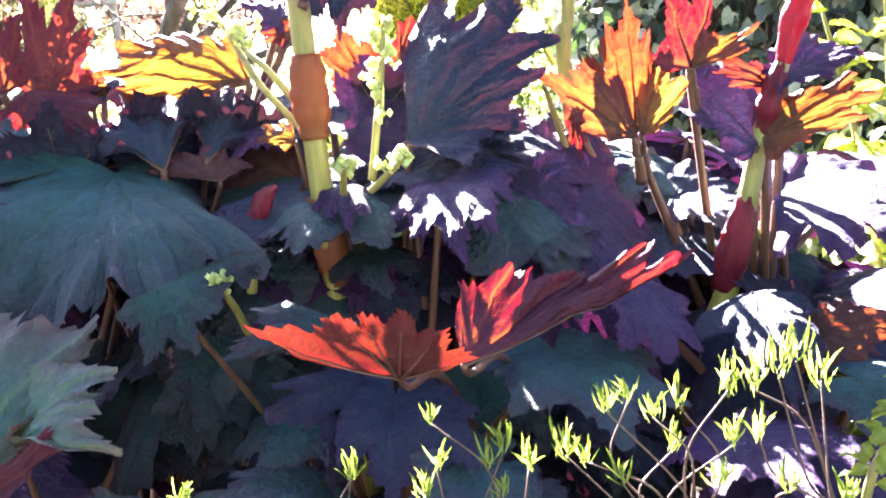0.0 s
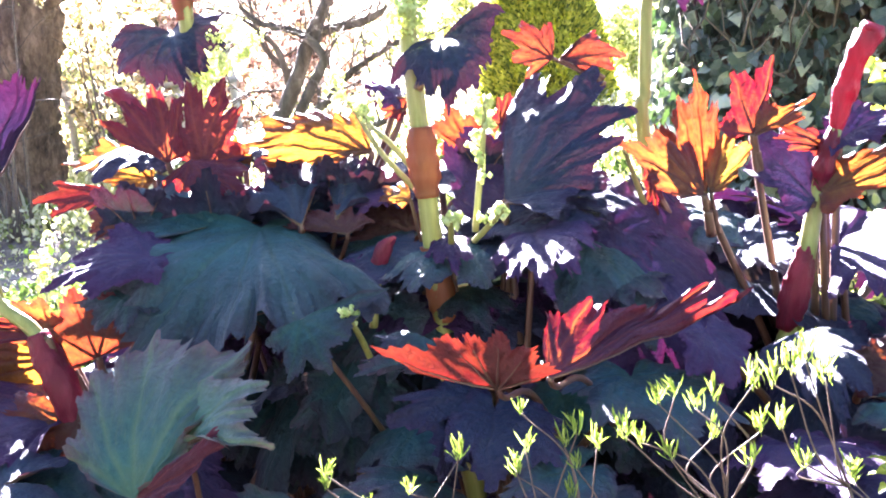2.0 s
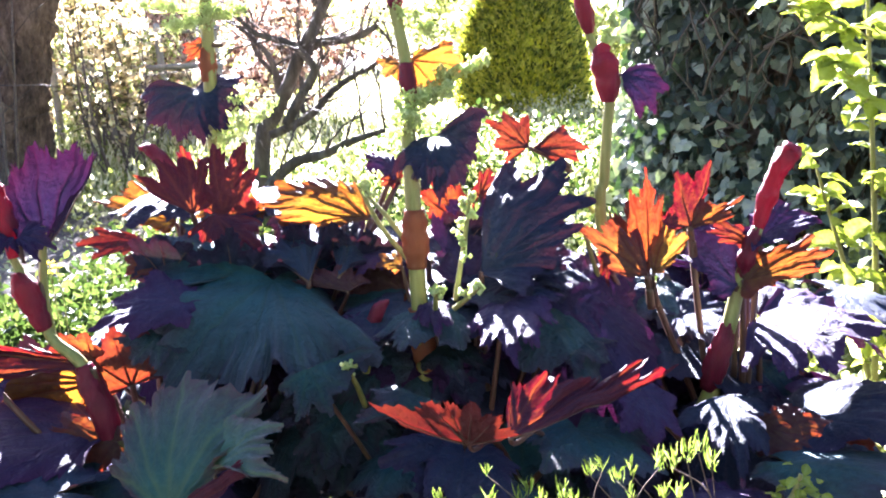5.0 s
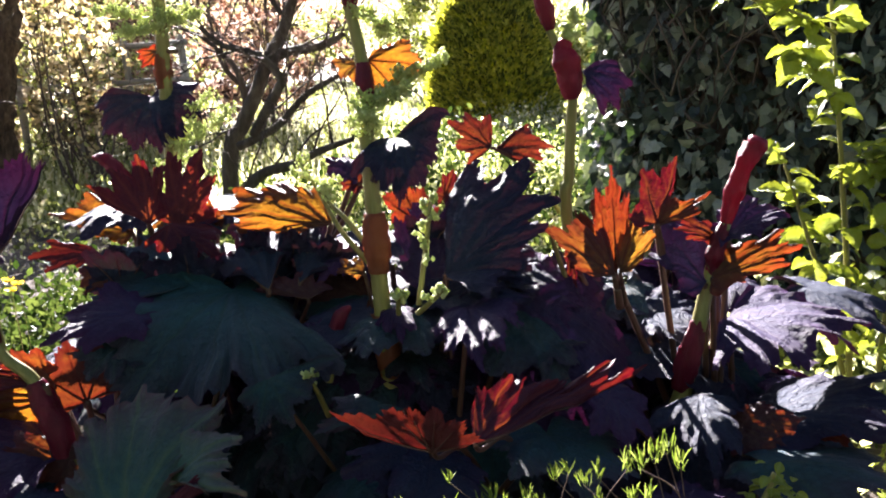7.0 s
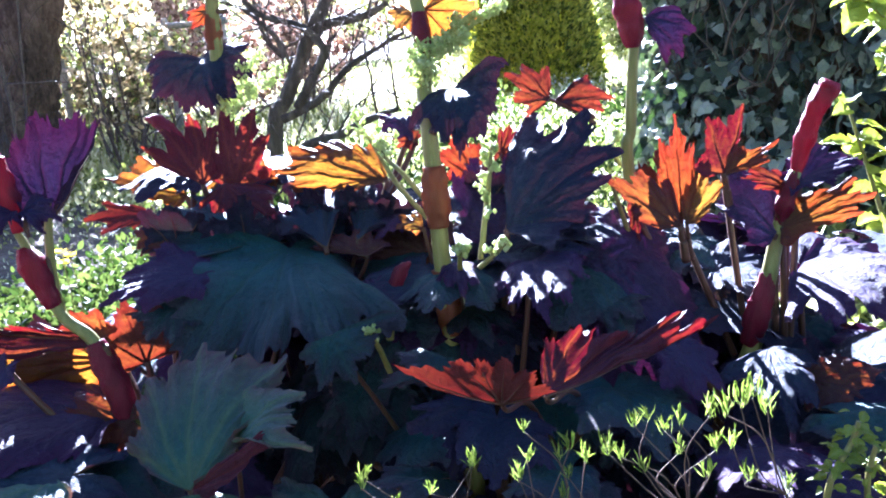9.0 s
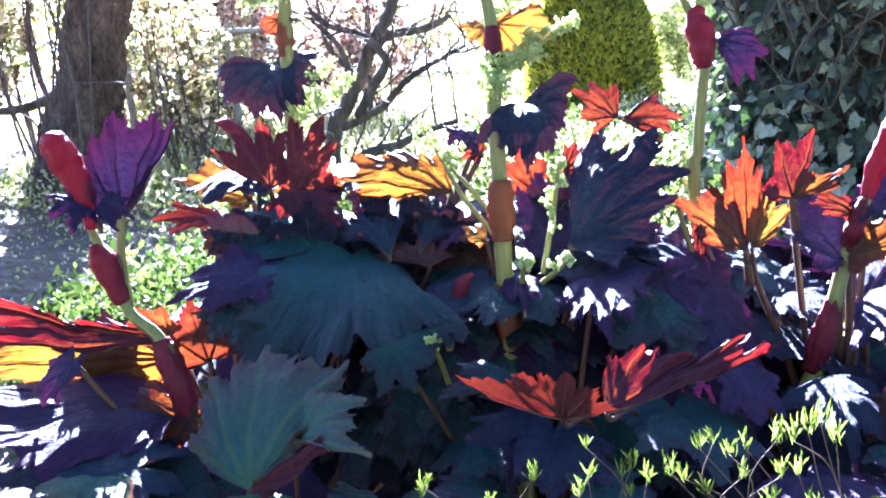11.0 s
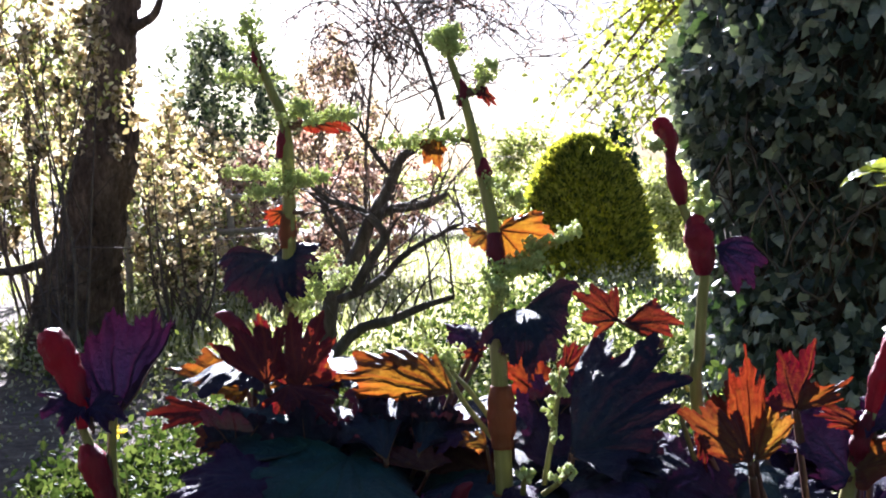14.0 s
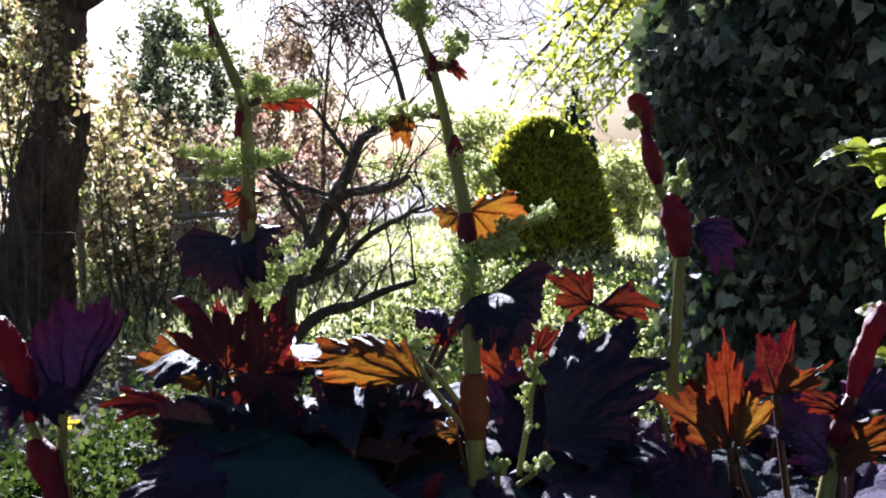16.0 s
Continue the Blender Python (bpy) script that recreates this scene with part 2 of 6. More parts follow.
GRASSY = foliage("ground_green", [(0.05, 0.06, 0.018), (0.20, 0.21, 0.085), (0.48, 0.46, 0.31)], [(0.16, 0.19, 0.03), (0.54, 0.56, 0.17), (0.94, 0.90, 0.60)], 0.52, 0.45, per_island=True, gloss=0.6)
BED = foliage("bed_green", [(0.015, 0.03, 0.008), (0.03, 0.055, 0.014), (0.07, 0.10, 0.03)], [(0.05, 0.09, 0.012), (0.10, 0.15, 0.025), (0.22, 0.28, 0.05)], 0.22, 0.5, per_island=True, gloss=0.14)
SILVER = foliage("silvery_leaf", [(0.025, 0.04, 0.02), (0.10, 0.125, 0.075), (0.40, 0.42, 0.33)], [(0.08, 0.12, 0.02), (0.28, 0.34, 0.09), (0.65, 0.67, 0.35)], 0.25, 0.4, per_island=True, gloss=0.7)
CREAM = foliage("cream_leaf", [(0.045, 0.036, 0.018), (0.28, 0.22, 0.12), (0.60, 0.52, 0.38)], [(0.12, 0.085, 0.025), (0.55, 0.42, 0.18), (0.95, 0.80, 0.56)], 0.48, 0.42, per_island=True, gloss=0.7)
ROSY = foliage("rosy_leaf", [(0.06, 0.032, 0.024), (0.28, 0.17, 0.13), (0.52, 0.38, 0.31)], [(0.18, 0.075, 0.04), (0.55, 0.32, 0.21), (0.88, 0.66, 0.54)], 0.42, 0.5, per_island=True, gloss=0.6)
YELLOW = solid("yellow_petal", [(0.7, 0.5, 0.02), (0.8, 0.6, 0.03), (0.85, 0.7, 0.05)], 80, 0.5, 0.1, glow=(0.9, 0.7, 0.05))
WOOD = solid("weathered_wood", [(0.2, 0.18, 0.16), (0.3, 0.28, 0.25), (0.42, 0.4, 0.37)], 20, 0.85, 0.5, (1, 1, 0.2))


# ---- mesh helpers ----
def part(name, verts, faces, mat, parent=None, label="", smooth=True, vein=None, rim=None):
    """One mesh object from places in the world, under a thing or a part, or on its own."""
    base = parent.matrix_world.translation if parent and parent.type == "EMPTY" else Vector((0, 0, 0))
    if parent and parent.type != "EMPTY":
        base = parent.parent.matrix_world.translation if parent.parent else Vector((0, 0, 0))
    v = np.asarray(verts, dtype=float) - np.array(base)
    me = bpy.data.meshes.new(name)
    me.from_pydata(v.tolist(), [], [list(f) for f in faces])
    if smooth:
        me.polygons.foreach_set("use_smooth", [True] * len(me.polygons))
    if vein is not None:
        a = me.attributes.new("vein", "FLOAT", "POINT")
        a.data.foreach_set("value", np.asarray(vein, dtype=np.float32))
    if rim is not None:
        a = me.attributes.new("rim", "FLOAT", "POINT")
        a.data.foreach_set("value", np.asarray(rim, dtype=np.float32))
    me.materials.append(mat)
    ob = new(name, me)
    if parent:
        ob.parent = parent
    if label:
        tagged(ob, label)
    return ob


def thing(name, place, label, category, group="", kind=""):
    e = new(name)
    e.location = place
    e.matrix_world = Matrix.Translation(place)
    return tagged(e, label, category, group, kind)


def smooth_line(points, steps=6):
    """Points along a smooth line through the given ones."""
    p = [np.array(q, float) for q in points]
    if len(p) < 3:
        return [p[0] + (p[-1] - p[0]) * k / steps for k in range(steps + 1)]
    p = [2 * p[0] - p[1]] + p + [2 * p[-1] - p[-2]]
    out = []
    for a, b, c, d in zip(p, p[1:], p[2:], p[3:]):
        for k in range(steps):
            t = k / steps
            out.append(0.5 * (2 * b + (c - a) * t + (2 * a - 5 * b + 4 * c - d) * t * t + (3 * b - a - 3 * c + d) * t ** 3))
    out.append(p[-2])
    return out


def tube(points, radii, sides=8, rough=0.0, seed=0, close=True):
    """Verts and faces of a tube with changing radius along a line."""
    rng = np.random.default_rng(seed)
    pts = np.array(points, float)
    rad = np.interp(np.linspace(0, 1, len(pts)), np.linspace(0, 1, len(radii)), radii)
    verts, faces = [], []
    up = np.array((0.31, 0.17, 0.93))
    for i, q in enumerate(pts):
        d = pts[min(i + 1, len(pts) - 1)] - pts[max(i - 1, 0)]
        d = d / (np.linalg.norm(d) + 1e-9)
        if i == 0:
            s = np.cross(d, up if abs(d @ up) < 0.95 else (1, 0, 0))
        s = s - d * (s @ d)
        s /= np.linalg.norm(s) + 1e-9
        w = np.cross(d, s)
        for k in range(sides):
            a = 2 * math.pi * k / sides
            r = rad[i] * (1 + rough * rng.uniform(-1, 1))
            verts.append(q + r * (math.cos(a) * s + math.sin(a) * w))
        if i:
            o = (i - 1) * sides
            faces += [(o + k, o + (k + 1) % sides, o + sides + (k + 1) % sides, o + sides + k) for k in range(sides)]
    if close:
        faces.append(tuple(range(sides))[::-1])
        faces.append(tuple(range(len(verts) - sides, len(verts))))
    return verts, faces


def merge(pieces):
    verts, faces = [], []
    for v, f in pieces:
        o = len(verts)
        verts += list(v)
        faces += [tuple(i + o for i in q) for q in f]
    return verts, faces


# ---- the ornamental rhubarb leaf ----
def blade(plant, mat, base, tips, seed, arch=0.06, cut=0.4, ruffle=0.05, root=None, thick=0.006, label="", curl=0.0, rings=14, fine=26):
    """A lobed, toothed leaf: each lobe runs from the base to its own tip, on a petiole that comes up from the crown."""
    rng = np.random.default_rng(seed)
    cut *= 0.62
    base, tips = np.array(base, float), [np.array(q, float) for q in tips]
    n = len(tips)
    reach = np.array([q - base for q in tips])
    normal = sum(np.cross(reach[i + 1], reach[i]) for i in range(n - 1))
    normal /= np.linalg.norm(normal) + 1e-9
    if normal[2] < 0:
        normal = -normal
    size = float(np.mean(np.linalg.norm(reach, axis=1)))
    # margin: pointed lobes with coarse teeth, notches between them
    keys = [(-0.46, 0.22), (n - 0.54, 0.22)]
    for i in range(n):
        keys.append((i, 1.02))
        for s in (-1, 1):
            outer = (i == 0 and s < 0) or (i == n - 1 and s > 0)
            deep = (0.75 if outer else cut) * rng.uniform(0.88, 1.12)
            flank = lambda d: 1 - deep * (0.9 * d / 0.5) ** 0.9
            for d in (0.13, 0.26, 0.39):
                d *= rng.uniform(0.82, 1.12)
                keys.append((i + s * (d - 0.018), flank(d) + (0.045 + 0.12 * cut) * rng.uniform(0.3, 1.4)))
                keys.append((i + s * (d + 0.018), flank(d) - 0.025 * rng.uniform(0.5, 1.2)))
        if i < n - 1:
            keys.append((i + 0.5 + rng.uniform(-0.03, 0.03), 1 - cut * rng.uniform(1.0, 1.3)))
    keys = sorted(keys)
    ku, kr = np.array([q[0] for q in keys]), np.array([q[1] for q in keys])
    centre_line = [i + d for i in range(n) for d in (-0.05, -0.02, 0, 0.02, 0.05)]
    u = np.unique(np.round(np.concatenate([ku, np.linspace(-0.46, n - 0.54, fine * n), centre_line]), 4))
    edge = np.interp(u, ku, kr)
    # directions between the lobes, on a smooth line through their tips
    far = np.vstack([reach[0] * 1.5 - reach[1] * 0.5, reach, reach[-1] * 1.5 - reach[-2] * 0.5])
    k = np.clip(np.floor(u).astype(int), 0, n - 2)
    t = (u - k)[:, None]
    a, b, c, d = far[k], far[k + 1], far[k + 2], far[np.minimum(k + 3, n + 1)]
    way = b + 0.5 * t * (c - a + t * (2 * a - 5 * b + 4 * c - d + t * (3 * (b - c) + d - a)))
    way = 0.5 * way + 0.5 * (b + t * (c - b))
    long = np.linalg.norm(way, axis=1)
    # away from the margin the teeth fade out
    near_u = np.abs(u[:, None] - u[None, :])
    inner = np.where(near_u < 0.10, edge[None, :], 9.0).min(axis=1)
    soft = np.exp(-(near_u / 0.10) ** 2)
    inner = (soft * inner[None, :]).sum(axis=1) / soft.sum(axis=1)
    ring = np.linspace(0, 1, rings + 1)[1:, None] ** 0.9
    fade = ring ** 2.2
    rr = ring * (inner[None, :] * (1 - fade) + edge[None, :] * fade)
    off = np.abs(u - np.round(u))[None, :]
    pos = base + rr[..., None] * way[None]
    ph = rng.uniform(0, 6, 4)
    lift = arch * 4 * rr * (1 - rr) * long + ruffle * size * rr * (1 - np.cos(2 * math.pi * off)) * 0.16
    lift += ruffle * size * (0.5 * rr ** 1.5 * np.sin(u * 3.1 + ph[0] + 2 * rr) + 0.5 * ring ** 4 * np.sin(u * 13 + ph[1]))
    gap = np.linalg.norm(reach[1:] - reach[:-1], axis=1).mean()
    across = off * gap * rr
    main = np.exp(-(across / (0.0035 + 0.02 * size * (1 - ring))) ** 2)
    side = np.exp(-(((rr * 6.5 - off * rr * 7 + ph[2]) % 1.0 - 0.5) / 0.11) ** 2) * 0.55 * np.clip(across / 0.008, 0, 1)
    vein = np.clip(main + side, 0, 1)
    lift -= 0.007 * size * vein * np.clip(rr * 3, 0, 1)
    pos = pos + lift[..., None] * normal
    flat = pos.reshape(-1, 3)
    shift = np.array([np.array(noise.noise_vector(q * (1.9 / size) + Vector((seed * 3.1, 0, 0)))) * 0.06 + np.array(noise.noise_vector(q * (5.5 / size))) * 0.03 + np.array(noise.noise_vector(q * (16.0 / size))) * 0.009 for q in map(Vector, flat)])
    pos = pos + shift.reshape(pos.shape) * size * np.clip(rr * 1.6, 0, 1)[..., None]
    if curl:
        pos[..., 2] -= curl * size * np.clip(ring - 0.6, 0, 1) ** 1.5 * 2.2
    m = len(u)
    verts = [tuple(base)] + [tuple(q) for q in pos.reshape(-1, 3)]
    faces = [(0, 1 + j, 2 + j) for j in range(m - 1)]
    for i in range(rings - 1):
        o, q = 1 + i * m, 1 + (i + 1) * m
        faces += [(o + j, q + j, q + j + 1, o + j + 1) for j in range(m - 1)]
    ob = part("leaf", verts, faces, mat, plant, label, True, np.concatenate([[1.0], vein.ravel()]), np.concatenate([[0.0], np.repeat(ring.ravel(), m)]))
    # petiole, and the ribs that run on under the lobes
    if root is None:
        root = np.array(plant.matrix_world.translation) + np.array((rng.uniform(-0.08, 0.08), rng.uniform(-0.08, 0.08), 0.0))
    root = np.array(root, float)
    rise = np.linalg.norm(base[:2] - root[:2])
    line = smooth_line([root, root + (base - root) * 0.55 + np.array((0, 0, 0.10)) * rise, base + (root - base) / np.linalg.norm(root - base) * 0.05 - normal * thick, base - normal * thick * 0.6], 6)
    part("petiole", *tube(line, [thick * 1.7, thick * 1.25, thick], 7), PETIOLE, ob)
    ribs = []
    for i in range(n):
        col = int(np.searchsorted(u, i - 1e-3))
        path = np.vstack([base[None], pos[:int(rings * 0.8), col]]) - normal * thick * 0.8
        ribs.append(tube(path[::2], [thick * 0.62, thick * 0.15], 5))
    part("ribs", *merge(ribs), PETIOLE, ob)
    return ob


def leaf(plant, mat, base, tip, left, right, seed, droop=0.10, ruffle=0.05, cut=0.55, basal=0.8, **rest):
    """A leaf given by its base, tip and both sides: seven lobes spread between them, five where its foot is narrow."""
    rng = np.random.default_rng(seed)
    base, tip, left, right = (np.array(q, float) for q in (base, tip, left, right))
    mid = base + 0.14 * (tip - base)
    ahead = (tip - base) / np.linalg.norm(tip - base)
    left, right = (q - 0.55 * max(0.0, float((q - mid) @ ahead)) * ahead for q in (left, right))
    spread = [(0, 1.0)]
    for s in (-1, 1):
        spread += [(s * 46, 0.93), (s * 92, 0.79)] + ([(s * 136, 0.5)] if basal > 0.5 else [])
    tips = []
    for a, l in sorted(spread):
        a, l = radians(a + rng.uniform(-5, 5)), l * rng.uniform(0.88, 1.08)
        lat = (right - mid) / 0.79 if a > 0 else (left - mid) / -0.79
        down = np.array((0, 0, -droop * np.linalg.norm(tip - base) * l * rng.uniform(0.4, 1.4)))
        tips.append(base + l * (math.cos(a) * (tip - base) + math.sin(a) * lat) + down)
    return blade(plant, mat, base, tips, seed, 0.05 + 0.3 * droop, 0.2 + 0.3 * cut, ruffle * 0.8, **rest)


def stalk(plant, points, radii, label="", name="flower_stalk"):
    """An upright jointed stem."""
    v, f = tube(smooth_line(points, 7), radii, 12, 0.02, 3)
    return part(name, v, f, STEM, plant, label)


def sheath(parent, points, radii, mat=None, seed=1, label="", name="sheath"):
    """A papery sleeve round a joint, or a swollen bud, with creases along it."""
    rng = np.random.default_rng(seed)
    line = smooth_line(points, 8)
    radii = [0.95 * q for q in radii]
    if label.endswith("bud"):   # close the end in a round tip
        n, way = len(line), (line[-1] - line[-3]) / np.linalg.norm(line[-1] - line[-3])
        radii = list(np.interp(np.linspace(0, 1, n), np.linspace(0, 1, len(radii)), radii))
        r = radii[-1]
        line, radii = line + [line[-1] + way * r * s for s in (0.5, 0.85, 1.0)], radii + [r * 0.8, r * 0.45, r * 0.05]
    v, f = tube(line, radii, 18, 0.0, seed)
    pts = np.array(line)
    v = np.array(v).reshape(len(line), 18, 3)
    fold = rng.uniform(-1, 1, 18)
    for i in range(len(line)):
        k = 1 + 0.13 * np.roll(fold, i // 9) + 0.05 * rng.uniform(-1, 1, 18) + 0.22 * noise.noise(Vector(pts[i] * 45))
        v[i] = pts[i] + (v[i] - pts[i]) * k[:, None]
    return part(name, v.reshape(-1, 3), f, mat or SHEATH, parent, label)


def beads(rng, place, count, spread, size):
    """Many small flower buds round a place."""
    out = []
    oct_f = [(0, 2, 4), (2, 1, 4), (1, 3, 4), (3, 0, 4), (2, 0, 5), (1, 2, 5), (3, 1, 5), (0, 3, 5)]
    for _ in range(count):
        c = np.array(place) + rng.normal(0, spread, 3)
        s = size * rng.uniform(0.6, 1.5)
        q = [c + s * np.array(d) for d in ((1, 0, 0), (-1, 0, 0), (0, 1, 0), (0, -1, 0), (0, 0, 1.2), (0, 0, -1.2))]
        out.append((q, oct_f))
    return out


def panicle(parent, base, tip, seed, sprays=9, reach=0.10, size=0.0042, name="flower_panicle", dense=9):
    """A branching spray of tiny pale flowers along a thin axis."""
    rng = np.random.default_rng(seed)
    base, tip = np.array(base, float), np.array(tip, float)
    axis = [base + (tip - base) * k + rng.normal(0, 0.004, 3) for k in np.linspace(0, 1, 7)]
    pieces = [tube(axis, [0.004, 0.0015], 5)]
    for i in range(sprays):
        k = (i + 0.7) / sprays
        p = base + (tip - base) * k
        a = rng.uniform(0, 6.28)
        out = np.array((math.cos(a), math.sin(a), rng.uniform(0.1, 0.9)))
        end = p + out / np.linalg.norm(out) * reach * (1.1 - 0.6 * k) * rng.uniform(0.6, 1.2)
        line = [p + (end - p) * m + np.array((0, 0, 0.01 * m * (1 - m))) for m in np.linspace(0, 1, 5)]
        pieces.append(tube(line, [0.002, 0.001], 4))
        for m in np.linspace(0.25, 1, 6):
            pieces += beads(rng, p + (end - p) * m, max(2, dense - 4), 0.0065 * reach / 0.06, size * 1.25)
    v, f = merge(pieces)
    return part(name, v, f, FLOWER, parent)


# ---- ground ----
def build_ground():
    n = 150
    grid = np.linspace(-1, 1, n)
    xs, ys = np.sign(grid) * np.abs(grid) ** 3.5 * 400 + grid * 8, np.sign(grid) * np.abs(grid) ** 3.5 * 400 + grid * 8 + 4
    verts = []
    for y in ys:
        for x in xs:
            near = max(0.0, 1 - math.hypot(x, y - 4) / 30)
            z = near * (0.05 * noise.noise((x * 0.9, y * 0.9, 0)) + 0.018 * noise.noise((x * 5, y * 5, 3)))
            verts.append((x, y, z))
    faces = [(j * n + i, j * n + i + 1, (j + 1) * n + i + 1, (j + 1) * n + i) for j in range(n - 1) for i in range(n - 1)]
    ob = part("ground", verts, faces, SOIL)
    return tagged(ob, "bare brown garden soil with crumbs and shade", "ground", kind="structure")


build_ground()


# ---- leaf scatter for shrubs, ground cover and far trees ----
SHAPES = {
    "oval": ([(0, 0, 0), (0.3, 0.35, 0.06), (0.0, 0.4, 0), (-0.3, 0.35, 0.06), (0.22, 0.75, 0.02), (-0.22, 0.75, 0.02), (0, 1.0, -0.1)],
             [(0, 1, 2), (0, 2, 3), (1, 4, 6, 2), (3, 2, 6, 5)]),
    "ivy": ([(0, 0, 0), (0.34, -0.12, -0.03), (0.45, 0.22, -0.08), (0.32, 0.50, 0.02), (0, 1.0, -0.16), (-0.32, 0.50, 0.02), (-0.45, 0.22, -0.08), (-0.34, -0.12, -0.03), (0, 0.4, 0.05)],
            [(0, 1, 2, 8), (2, 3, 8), (3, 4, 8), (8, 4, 5), (8, 5, 6), (0, 8, 6, 7)]),
    "blade": ([(-0.05, 0, 0), (0.05, 0, 0), (0.06, 0.5, 0.05), (-0.06, 0.5, 0.05), (0, 1, -0.05)], [(0, 1, 2, 3), (3, 2, 4)]),
    "scale": ([(0, 0, 0), (0.22, 0.45, 0.05), (0, 1, 0), (-0.22, 0.45, 0.05), (0, 0.45, 0.2)], [(0, 1, 4), (1, 2, 4), (2, 3, 4), (3, 0, 4)]),
}


def scatter(places, ways, sizes, shape, rng, wide=1.0):
    """Verts and faces of many small leaves: place, direction of the tip, length."""
    sv, sf = SHAPES[shape]
    sv = np.array(sv) * (wide, 1, 1)
    n = len(places)
    y = np.asarray(ways) / (np.linalg.norm(ways, axis=1, keepdims=True) + 1e-9)
    r = rng.normal(size=(n, 3))
    x = np.cross(y, r)
    x /= np.linalg.norm(x, axis=1, keepdims=True) + 1e-9
    z = np.cross(x, y)
    v = np.asarray(places)[:, None, :] + np.asarray(sizes)[:, None, None] * (sv[None, :, :1] * x[:, None] + sv[None, :, 1:2] * y[:, None] + sv[None, :, 2:] * z[:, None])
    k = len(sv)
    faces = [tuple(i * k + q for q in f) for i in range(n) for f in sf]
    return v.reshape(-1, 3), faces


def bush_places(rng, centre, radii, count, clumps=14, clump=0.35, low=-0.6):
    """Leaf places in uneven clumps over an egg-shaped bush."""
    c = rng.normal(size=(clumps, 3))
    c /= np.linalg.norm(c, axis=1, keepdims=True)
    c *= rng.uniform(0.45, 1.0, (clumps, 1))
    c[:, 2] = np.maximum(c[:, 2], low)
    which = rng.integers(0, clumps, count)
    q = c[which] + rng.normal(0, clump * 0.5, (count, 3)) * rng.uniform(0.5, 1.2, clumps)[which][:, None]
    return np.array(centre) + q * np.array(radii), np.array(centre) + c * np.array(radii)


def shrub(name, label, category, place, height, spread, mat, count, size, seed, stems=7, shape="oval", bare=0.25, clumps=22, kind="", clump=0.35, stem_mat=None, thick=0.018, dark=None):
    """A many-stemmed shrub: thin stems from the ground and a loose crown of small leaves."""
    rng = np.random.default_rng(seed)
    top = thing(name, place, label, category, kind=kind)
    mid = np.array(place) + (0, 0, height * (0.5 + bare / 2))
    p, hubs = bush_places(rng, mid, (spread, spread * 0.5, height * (0.5 - bare / 2)), count, clumps, clump, -0.9)
    p[:, 2] = np.maximum(p[:, 2], 0.02)
    w = rng.normal(size=p.shape) + (0, 0, 0.3)
    v, f = scatter(p, w, rng.uniform(0.6, 1.3, len(p)) * size, shape, rng)
    part("crown", v, f, mat, top, smooth=False)
    if dark:   # inner leaves whose second colour stands in for shade inside the crown
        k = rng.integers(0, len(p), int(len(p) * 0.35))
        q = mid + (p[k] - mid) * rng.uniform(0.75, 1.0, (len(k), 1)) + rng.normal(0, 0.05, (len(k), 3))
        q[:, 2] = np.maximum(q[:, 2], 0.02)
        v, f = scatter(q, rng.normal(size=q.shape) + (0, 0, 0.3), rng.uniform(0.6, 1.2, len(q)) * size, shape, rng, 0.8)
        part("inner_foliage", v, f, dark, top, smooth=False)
    for i in range(min(len(hubs), stems)):
        a = np.array(place) + (rng.normal(0, 0.08), rng.normal(0, 0.08), -0.03)
        b = hubs[i]
        line = smooth_line([a, a + (b - a) * 0.4 + rng.normal(0, 0.05 * height, 3) * (1, 1, 0.2), b], 5)
        pieces = [tube(line, [thick, thick * 0.25], 5)]
        for _ in range(5):
            s = line[rng.integers(3, len(line))]
            e = s + rng.normal(0, min(0.10 * height, 0.3), 3) + (0, 0, 0.1)
            pieces.append(tube([s, s * 0.5 + e * 0.5 + rng.normal(0, 0.02, 3), e], [thick * 0.35, thick * 0.1], 4))
        part("stem", *merge(pieces), stem_mat or TWIG, top)
    return top


# ---- the ornamental rhubarb: five crowns in one bed ----
centre = thing("ornamental_rhubarb", (-0.12, 1.78, 0.0), "large ornamental rhubarb with teal and purple lobed leaves", "plant", "rhubarb clump")
west = thing("ornamental_rhubarb", (-0.72, 1.55, 0.0), "ornamental rhubarb with crimson buds and red and orange leaves", "plant", "rhubarb clump")
east = thing("ornamental_rhubarb", (0.55, 1.95, 0.0), "ornamental rhubarb with a crimson bud and backlit orange leaves", "plant", "rhubarb clump")
rear_west = thing("ornamental_rhubarb", (-0.75, 2.20, 0.0), "ornamental rhubarb behind with dark leaves and a pale flower stalk", "plant", "rhubarb clump")
rear_east = thing("ornamental_rhubarb", (0.30, 2.15, 0.0), "ornamental rhubarb behind with a tall stalk and crimson sheaths", "plant", "rhubarb clump")

# teal and green leaves in front
blade(centre, TEAL, (-0.530, 1.740, 0.867), [(-0.893, 1.900, 0.904), (-0.839, 1.620, 0.833), (-0.688, 1.470, 0.739), (-0.502, 1.420, 0.753), (-0.374, 1.440, 0.758), (-0.245, 1.520, 0.783), (-0.439, 1.860, 0.846)], 1, arch=0.05, cut=0.30, ruffle=0.09, curl=0.2, label="broad teal leaf with a drooping toothed edge")
blade(centre, TEAL, (-0.616, 1.750, 0.878), [(-0.819, 1.640, 0.865), (-0.871, 1.840, 0.933), (-0.773, 1.940, 0.974), (-0.607, 2.000, 0.907), (-0.442, 1.920, 0.853)], 2, arch=0.04, cut=0.3, ruffle=0.04)
